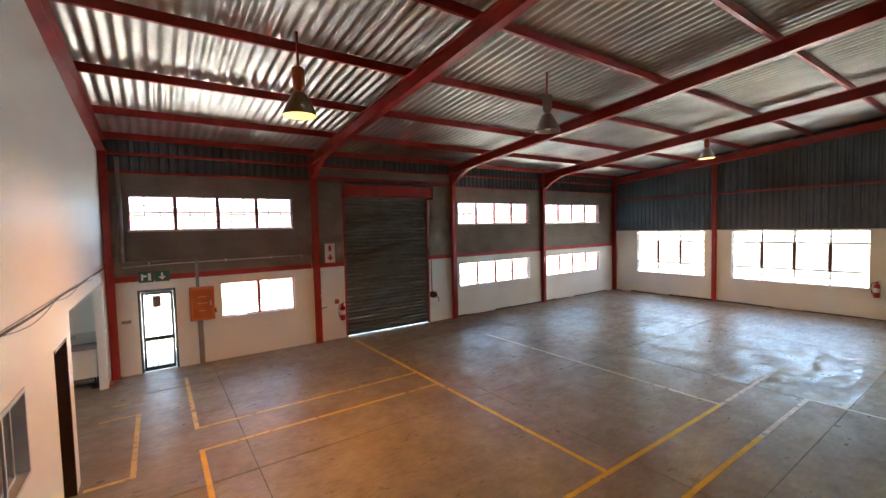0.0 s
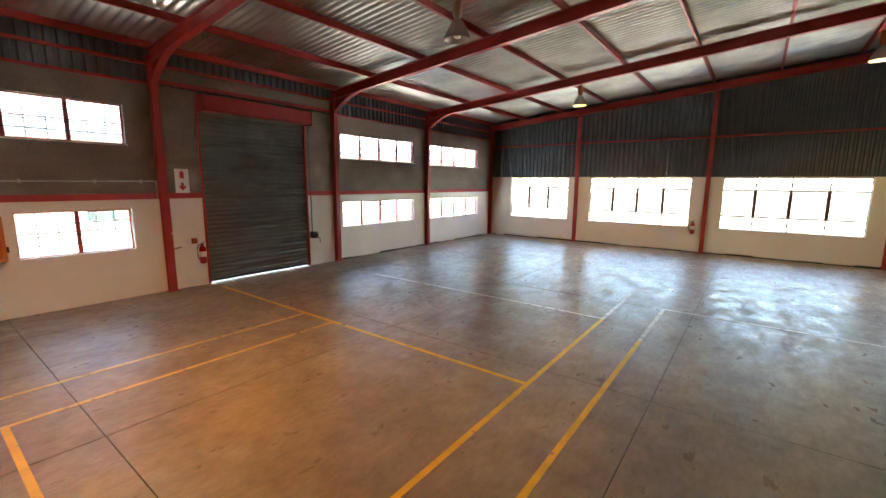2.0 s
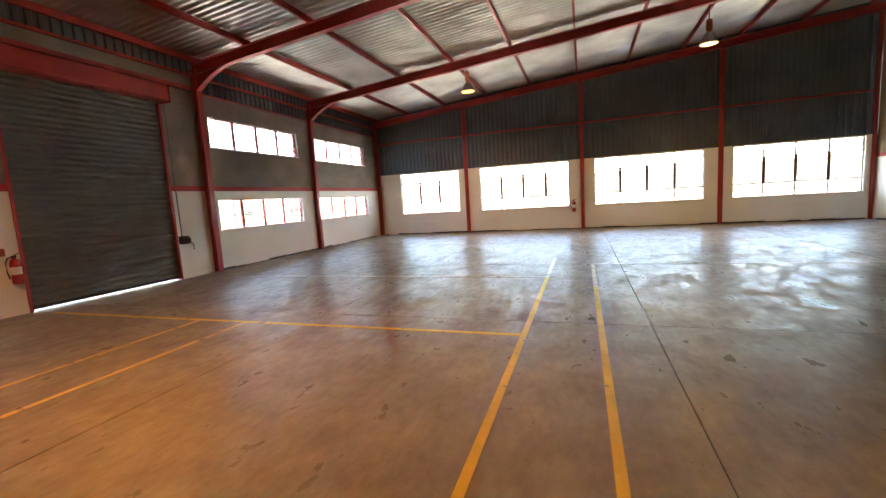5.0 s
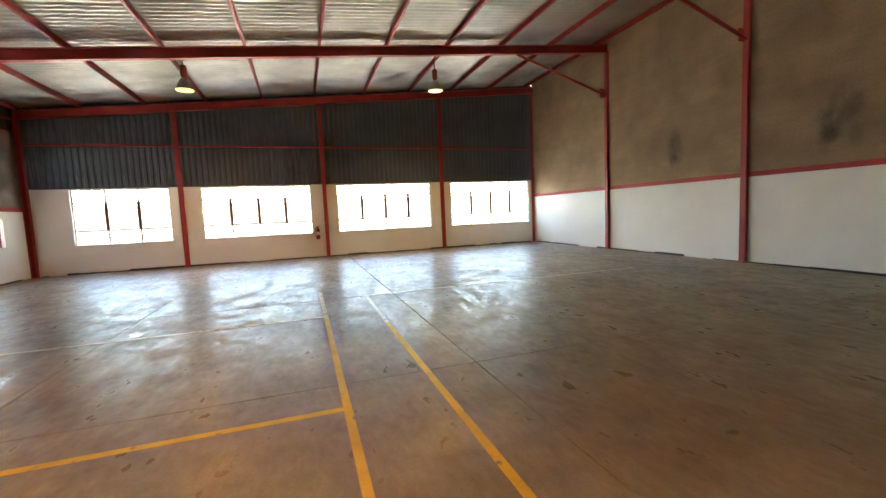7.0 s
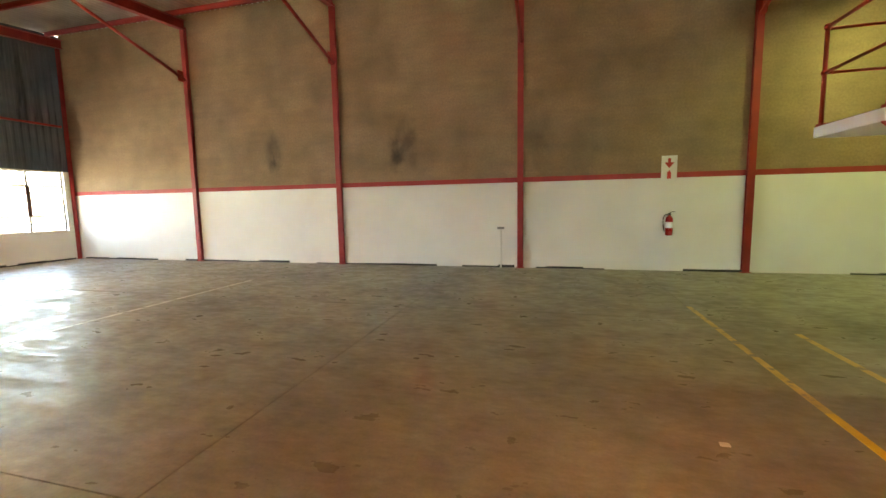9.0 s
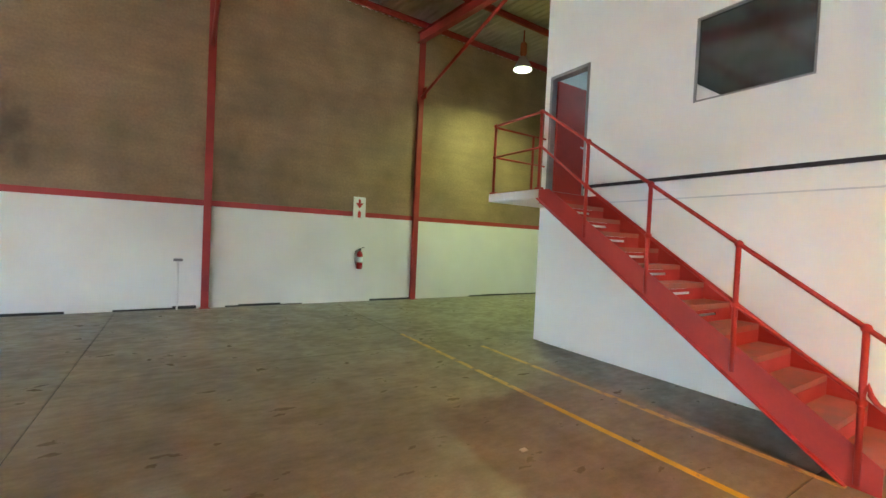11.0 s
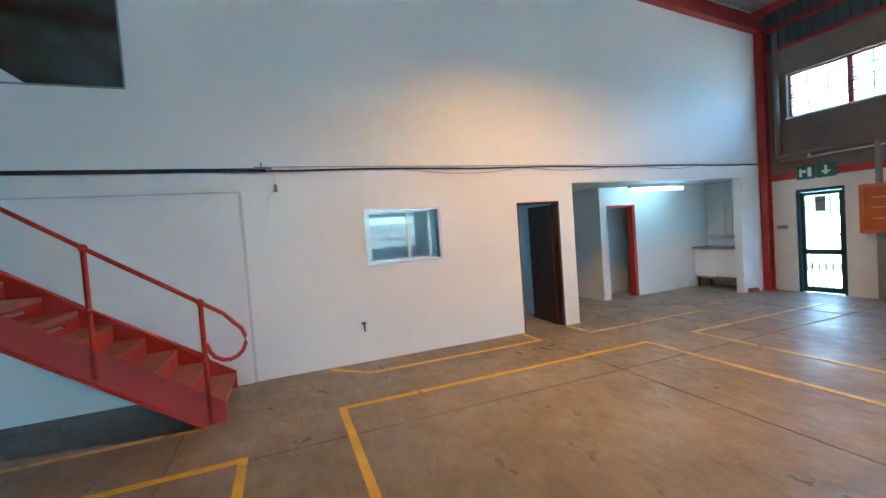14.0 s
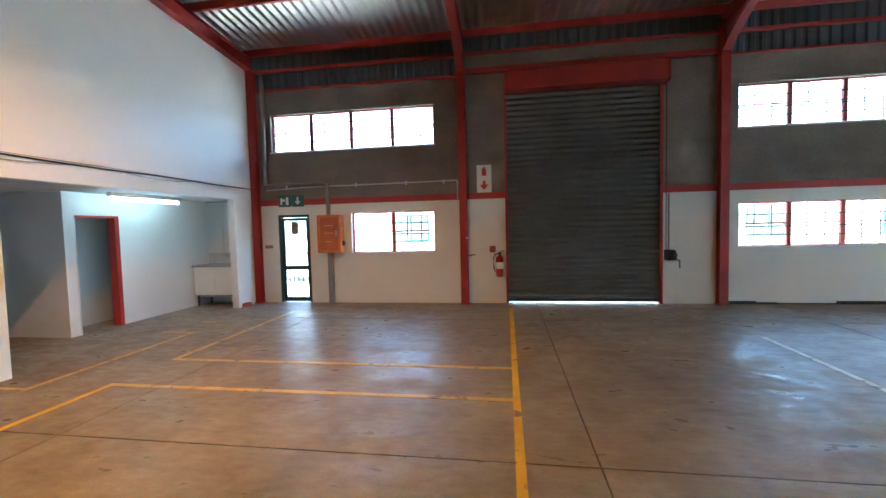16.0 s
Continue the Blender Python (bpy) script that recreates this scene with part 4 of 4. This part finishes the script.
# ---- things on the walls ----
def extinguisher(x, y, z, turn):
    """Cylinder on a wall hook with valve, lever, hose and label; the wall is behind it at local y = 0."""
    e = thing("fire_extinguisher", "red fire extinguisher with white label hung on the wall", "fire extinguisher", "fire extinguishers", (x, y, z), turn)
    bm = lathe([(0, 0), (0.06, 0.0), (0.072, 0.015), (0.075, 0.04), (0.075, 0.36), (0.06, 0.41), (0.03, 0.435), (0.022, 0.46), (0, 0.46)], 24)
    bm.transform(Matrix.Translation((0, -0.10, 0)))
    part("cylinder", bm, EXT_RED, e)
    bm = lathe([(0.0762, 0.17), (0.0762, 0.30)], 24)
    bm.transform(Matrix.Translation((0, -0.10, 0)))
    part("paper_label", bm, SIGN_WHITE, e, "pale printed label")
    part("valve", soft_box(-0.025, 0.025, -0.125, -0.075, 0.455, 0.50, 0.006), DARK, e)
    part("lever", tube([(0, -0.10, 0.50), (0.05, -0.12, 0.53), (0.11, -0.13, 0.53)], 0.008, 6), DARK, e)
    part("hose", tube([(-0.02, -0.10, 0.48), (-0.09, -0.10, 0.46), (-0.125, -0.10, 0.38), (-0.12, -0.10, 0.22), (-0.095, -0.10, 0.10)], 0.011, 8), BLACK, e, "black rubber hose")
    part("bracket", boxes((-0.02, 0.02, -0.03, 0.0, 0.30, 0.47)), STEEL, e)


extinguisher(1.42, SY, 0.82, 180)
extinguisher(5.44, NY, 0.56, 0)
extinguisher(EX, 10.40, 0.72, -90)


def fire_sign(x, y, z, turn, name="extinguisher_sign"):
    s = thing(name, "white wall sign with red arrow and extinguisher symbol", "sign", "extinguisher signs", (x, y, z), turn)
    part("board", soft_box(-0.15, 0.15, -0.012, 0, 0, 0.56, 0.003), SIGN_WHITE, s)
    part("symbol", boxes((-0.045, 0.045, -0.016, -0.0125, 0.34, 0.49), (-0.015, 0.015, -0.016, -0.0125, 0.49, 0.52)), SIGN_RED, s, "red extinguisher symbol")
    bm = prism(bmesh.new(), [(-0.03, 0.24), (0.03, 0.24), (0.03, 0.16), (0.09, 0.16), (0, 0.05), (-0.09, 0.16), (-0.03, 0.16)], "y", -0.016, -0.0125)
    part("arrow", bm, SIGN_RED, s, "red arrow")


fire_sign(5.15, NY, 2.29, 0)


def fire_sign_south(x, y, z):
    s = thing("extinguisher_sign", "white wall sign with red arrow above extinguisher symbol", "sign", "extinguisher signs", (x, y, z), 180)
    part("board", soft_box(-0.16, 0.16, -0.012, 0, 0, 0.56, 0.003), SIGN_WHITE, s)
    part("symbol", boxes((-0.04, 0.04, -0.016, -0.0125, 0.05, 0.20), (-0.015, 0.015, -0.016, -0.0125, 0.20, 0.23)), SIGN_RED, s, "red extinguisher symbol")
    bm = prism(bmesh.new(), [(-0.03, 0.50), (0.03, 0.50), (0.03, 0.41), (0.10, 0.41), (0, 0.28), (-0.10, 0.41), (-0.03, 0.41)], "y", -0.016, -0.0125)
    part("arrow", bm, SIGN_RED, s, "red arrow")


fire_sign_south(1.44, SY, 2.04)


def exit_sign(x):
    s = thing("exit_sign", "dark green exit sign with white symbol over the door", "sign", "exit signs", (x, NY, 2.13), 0)
    part("board", soft_box(0, 0.29, -0.02, 0, 0, 0.25, 0.004), SIGN_GREEN, s)
    return s


s1 = exit_sign(0.60)
part("running_symbol", boxes((0.05, 0.09, -0.024, -0.0205, 0.05, 0.2), (0.09, 0.16, -0.024, -0.0205, 0.12, 0.17), (0.18, 0.24, -0.024, -0.0205, 0.04, 0.21)), SIGN_WHITE, s1, "white exit symbol")
s2 = exit_sign(0.91)
part("arrow", prism(bmesh.new(), [(0.125, 0.21), (0.165, 0.21), (0.165, 0.12), (0.22, 0.12), (0.145, 0.04), (0.07, 0.12), (0.125, 0.12)], "y", -0.024, -0.0205), SIGN_WHITE, s2, "white arrow")


def fuse_box():
    f = thing("distribution_box", "orange steel electrical distribution box on the wall", "electrical box")
    part("body", soft_box(1.58, 2.10, NY - 0.20, NY - 0.002, 1.11, 1.92, 0.008), ORANGE, f)
    door = part("box_door", soft_box(1.60, 2.08, NY - 0.215, NY - 0.201, 1.13, 1.90, 0.005), ORANGE_DEEP, f, "deep orange door panel set into the frame")
    rim = boxes((1.585, 1.635, NY - 0.235, NY - 0.2155, 1.115, 1.915), (2.045, 2.095, NY - 0.235, NY - 0.2155, 1.115, 1.915),
                (1.635, 2.045, NY - 0.235, NY - 0.2155, 1.115, 1.165), (1.635, 2.045, NY - 0.235, NY - 0.2155, 1.865, 1.915))
    part("door_rim", rim, ORANGE, door)
    part("latch", soft_box(1.99, 2.03, NY - 0.24, NY - 0.216, 1.46, 1.58, 0.006), STEEL, door, "pale latch")
    for a, b, z in ((1.74, 1.93, 1.68), (1.73, 1.95, 1.52), (1.75, 1.90, 1.34)):
        part("label_strip", boxes((a, b, NY - 0.219, NY - 0.2155, z, z + 0.022)), ORANGE_PALE, door, "worn pale label strip")
    part("side_switch", soft_box(2.10, 2.14, NY - 0.14, NY - 0.06, 1.26, 1.36, 0.006), DARK, f)
    t = thing("cable_trunking", "grey steel cable trunking beside the electrical box", "trunking")
    part("trunk", soft_box(1.73, 1.84, NY - 0.085, NY - 0.002, 0.0, 1.108, 0.004), GREY, t)
    part("trunk", soft_box(1.73, 1.80, NY - 0.07, NY - 0.002, 1.922, 2.62, 0.004), GREY, t)
    c = thing("conduit", "thin pale conduit run across the plaster wall", "conduit")
    part("pipe", tube([(0.32, NY - 0.03, 2.50), (1.2, NY - 0.03, 2.54), (4.58, NY - 0.03, 2.56), (4.60, NY - 0.03, 2.53), (4.60, NY - 0.03, 2.18)], 0.016, 8), ALU, c)
    for x in (0.8, 2.4, 3.5, 4.3):
        part("saddle", soft_box(x, x + 0.03, NY - 0.05, NY - 0.001, 2.51, 2.59, 0.004), ALU, c)
    d = thing("downpipe", "grey pipe in the corner by the door", "pipe")
    part("pipe", tube([(0.34, NY - 0.06, 2.62), (0.34, NY - 0.06, 5.0)], 0.045, 12), GREY, d)
    part("pipe", tube([(0.34, NY - 0.06, 2.62), (1.72, NY - 0.06, 2.62)], 0.02, 8), GREY, d)


fuse_box()


def small_wall_things():
    c = thing("call_point", "small brown call point box with pale plate on the wall", "switch")
    part("box_body", soft_box(5.24, 5.36, NY - 0.06, NY - 0.001, 1.06, 1.19, 0.008), BRICK, c)
    part("plate", soft_box(5.12, 5.22, NY - 0.015, NY - 0.001, 1.08, 1.18, 0.004), SIGN_WHITE, c)
    s = thing("light_switch", "small grey switch plate beside the yard door", "switch")
    part("plate", soft_box(0.24, 0.42, NY - 0.03, NY - 0.001, 1.22, 1.29, 0.006), GREY, s)
    h = thing("door_stay", "small bracket and hook on the steel column", "hook")
    part("hook_arm", tube([(4.80, NY - 0.15, 1.0), (4.95, NY - 0.17, 1.03)], 0.012, 8), DARK, h)
    part("plate", soft_box(4.77, 4.81, NY - 0.175, NY - 0.155, 1.35, 1.39, 0.004), SIGN_WHITE, h)
    p = thing("capped_pipe", "white capped pipe standing against the plaster wall", "pipe")
    part("pipe", tube([(5.2, SY + 0.05, 0), (5.2, SY + 0.05, 0.98)], 0.018, 10), WHITE, p)
    part("cap", soft_box(5.12, 5.28, SY + 0.005, SY + 0.10, 0.97, 1.02, 0.01), GREY, p)
    t = thing("garden_tap", "small dark tap sticking out of the office wall", "tap")
    part("spindle", tube([(WX, 11.2, 0.50), (WX + 0.06, 11.2, 0.50), (WX + 0.075, 11.2, 0.48), (WX + 0.075, 11.2, 0.42)], 0.011, 8), DARK, t)
    part("handle", soft_box(WX + 0.03, WX + 0.05, 11.17, 11.23, 0.511, 0.535, 0.004), DARK, t)
    part("wall_plate", soft_box(WX, WX + 0.006, 11.16, 11.26, 0.43, 0.56, 0.002), SIGN_WHITE, t, "white patch of filler behind the tap")
    w = thing("wall_cable", "black electric cables strung along the office wall", "cable")
    part("trunk_cable", boxes((WX + 0.002, WX + 0.03, 6.16, 10.18, 2.515, 2.56)), BLACK, w, "thick black cable bundle")
    pts = [(WX + 0.015, y, 2.535 + 0.008 * math.sin(y * 2.3)) for y in np.linspace(10.18, NY - 0.02, 30)]
    part("cable", tube(pts, 0.011, 6), BLACK, w)
    pts = [(WX + 0.02, y, 2.575 - 0.03 * (y - 10.2) / 9) for y in np.linspace(10.2, NY - 0.02, 12)]
    part("cable", tube(pts, 0.005, 6), GREY, w)
    for a, b, sag in ((11.9, 13.8, 0.07), (13.8, 15.6, 0.05), (16.2, 17.6, 0.05)):
        pts = [(WX + 0.018, a + (b - a) * k / 12, 2.53 - sag * math.sin(math.pi * k / 12)) for k in range(13)]
        part("cable", tube(pts, 0.005, 6), GREY, w, "thin sagging cable")
    part("clip", soft_box(WX + 0.001, WX + 0.05, 10.05, 10.25, 2.55, 2.575, 0.004), GREY, w)
    part("clip", boxes((WX + 0.001, WX + 0.02, 10.12, 10.14, 2.575, 2.63)), GREY, w)
    pts = [(WX + 0.03, 10.2 + 0.07 * math.sin(k * 0.55) * (1 if k < 7 else 0.5), 2.53 - 0.05 * k + 0.02 * math.sin(k)) for k in range(11)]
    part("loose_wire", tube(pts, 0.003, 6), PALE_GREY, w, "thin loose hanging wire")
    part("plug", soft_box(WX + 0.01, WX + 0.05, 10.25, 10.29, 2.27, 2.36, 0.008), GREY, w)


small_wall_things()
scrap = thing("paper_scrap", "small crumpled white paper scrap on the floor", "litter")
part("paper", soft_box(2.83, 2.89, 8.0, 8.04, 0, 0.012, 0.004), SIGN_WHITE, scrap)

# ---- dirt strip at the foot of the walls ----
def skirting(a, b, axis, face, side):
    """Uneven dark mastic and dirt where wall meets floor."""
    u = a
    while u < b:
        v = min(b, u + random.uniform(0.25, 1.1))
        if random.random() < 0.86:
            d, hgt = random.uniform(0.008, 0.022) * side, random.uniform(0.02, 0.065)
            lo, hi = min(face, face + d), max(face, face + d)
            dims = (u, v, lo, hi, 0, hgt) if axis == "y" else (lo, hi, u, v, 0, hgt)
            structure("baseboard", boxes(dims), DARK, "dark uneven mastic strip at the foot of the wall", "skirting")
        u = v


skirting(BX + 0.1, EX - 0.2, "y", SY, 1)
skirting(SY + 0.2, NY - 0.2, "x", EX, -1)
skirting(9.75, EX - 0.25, "y", NY, -1)

# ---- floor marking ----
LW = 0.068


def line(x0, x1, y0, y1, mat, label):
    structure("floor_line", boxes((x0, x1, y0, y1, 0.0, 0.0035)), mat, label, "floor marking")


def along_x(y, a, b, mat=None):
    line(a, b, y - LW / 2, y + LW / 2, mat or YELLOW, "yellow painted floor line")


def along_y(x, a, b, mat=None):
    line(x - LW / 2, x + LW / 2, a, b, mat or YELLOW, "yellow painted floor line")


h2 = LW / 2
along_y(1.38, 10.70 + h2, 14.635 - h2)
along_x(10.70, 1.38 - h2, 9.0 - h2)
along_x(10.70, 9.0 + h2, 11.25, PALE_LINE)
along_x(9.87, 1.96 - h2, 8.2)
along_x(9.87, 8.2, 10.40 + h2, PALE_LINE)
along_y(1.96, 4.1, 7.4, YELLOW_WORN)
along_y(1.96, 7.4, 9.87 - h2)
along_y(1.15, 5.3, 9.5, YELLOW_WORN)
along_y(5.65, 10.70 + h2, 18.9)
along_y(9.0, 10.70 - h2, 17.0, PALE_LINE)
along_y(10.42, 3.2, 9.87 - h2, PALE_LINE)
along_x(14.635, 1.38 - h2, 5.65 - h2, YELLOW_SCUFFED)
along_x(15.49, 1.38 - h2, 5.65 - h2, YELLOW_SCUFFED)
along_y(1.38, 15.49 + h2, 18.5, YELLOW_SCUFFED)
along_y(0.56, 14.42 + h2, 16.74, YELLOW_SCUFFED)
along_x(14.42, 0.05, 0.56 + h2, YELLOW_SCUFFED)
along_x(16.74 + h2, 0.0, 0.56 + h2, YELLOW_WORN)
along_x(17.5, 0.15, 0.6, YELLOW_WORN)
along_y(0.48, 11.2, 13.59 - h2)
along_x(13.59, 0.04, 0.48 + h2)
diag = mesh_object("floor_line", boxes((0, 0.60, -h2, h2, 0.0, 0.0035)), YELLOW)
diag.matrix_basis = pose(0.08, 10.74, 0, 0, 0, 47)
tagged(diag, "yellow painted floor line", "floor marking", kind="structure")

# ---- floor slabs ----
floor = structure("floor", boxes((BX - T, EX + T, SY - T, NY + T, -0.12, -0.012)), DARK, "polished brown-grey concrete floor with saw-cut joints", "floor")
XS = [BX, -2.2, 1.98, 6.17, 10.4, 14.6, EX + T]
YS = [SY, 4.85, 9.33, 13.62, 17.9, NY + T]
for i in range(len(XS) - 1):
    for j in range(len(YS) - 1):
        g = 0.006
        part("slab", boxes((XS[i] + g, XS[i + 1] - g, YS[j] + g, YS[j + 1] - g, -0.011, 0.0)), FLOOR, floor)
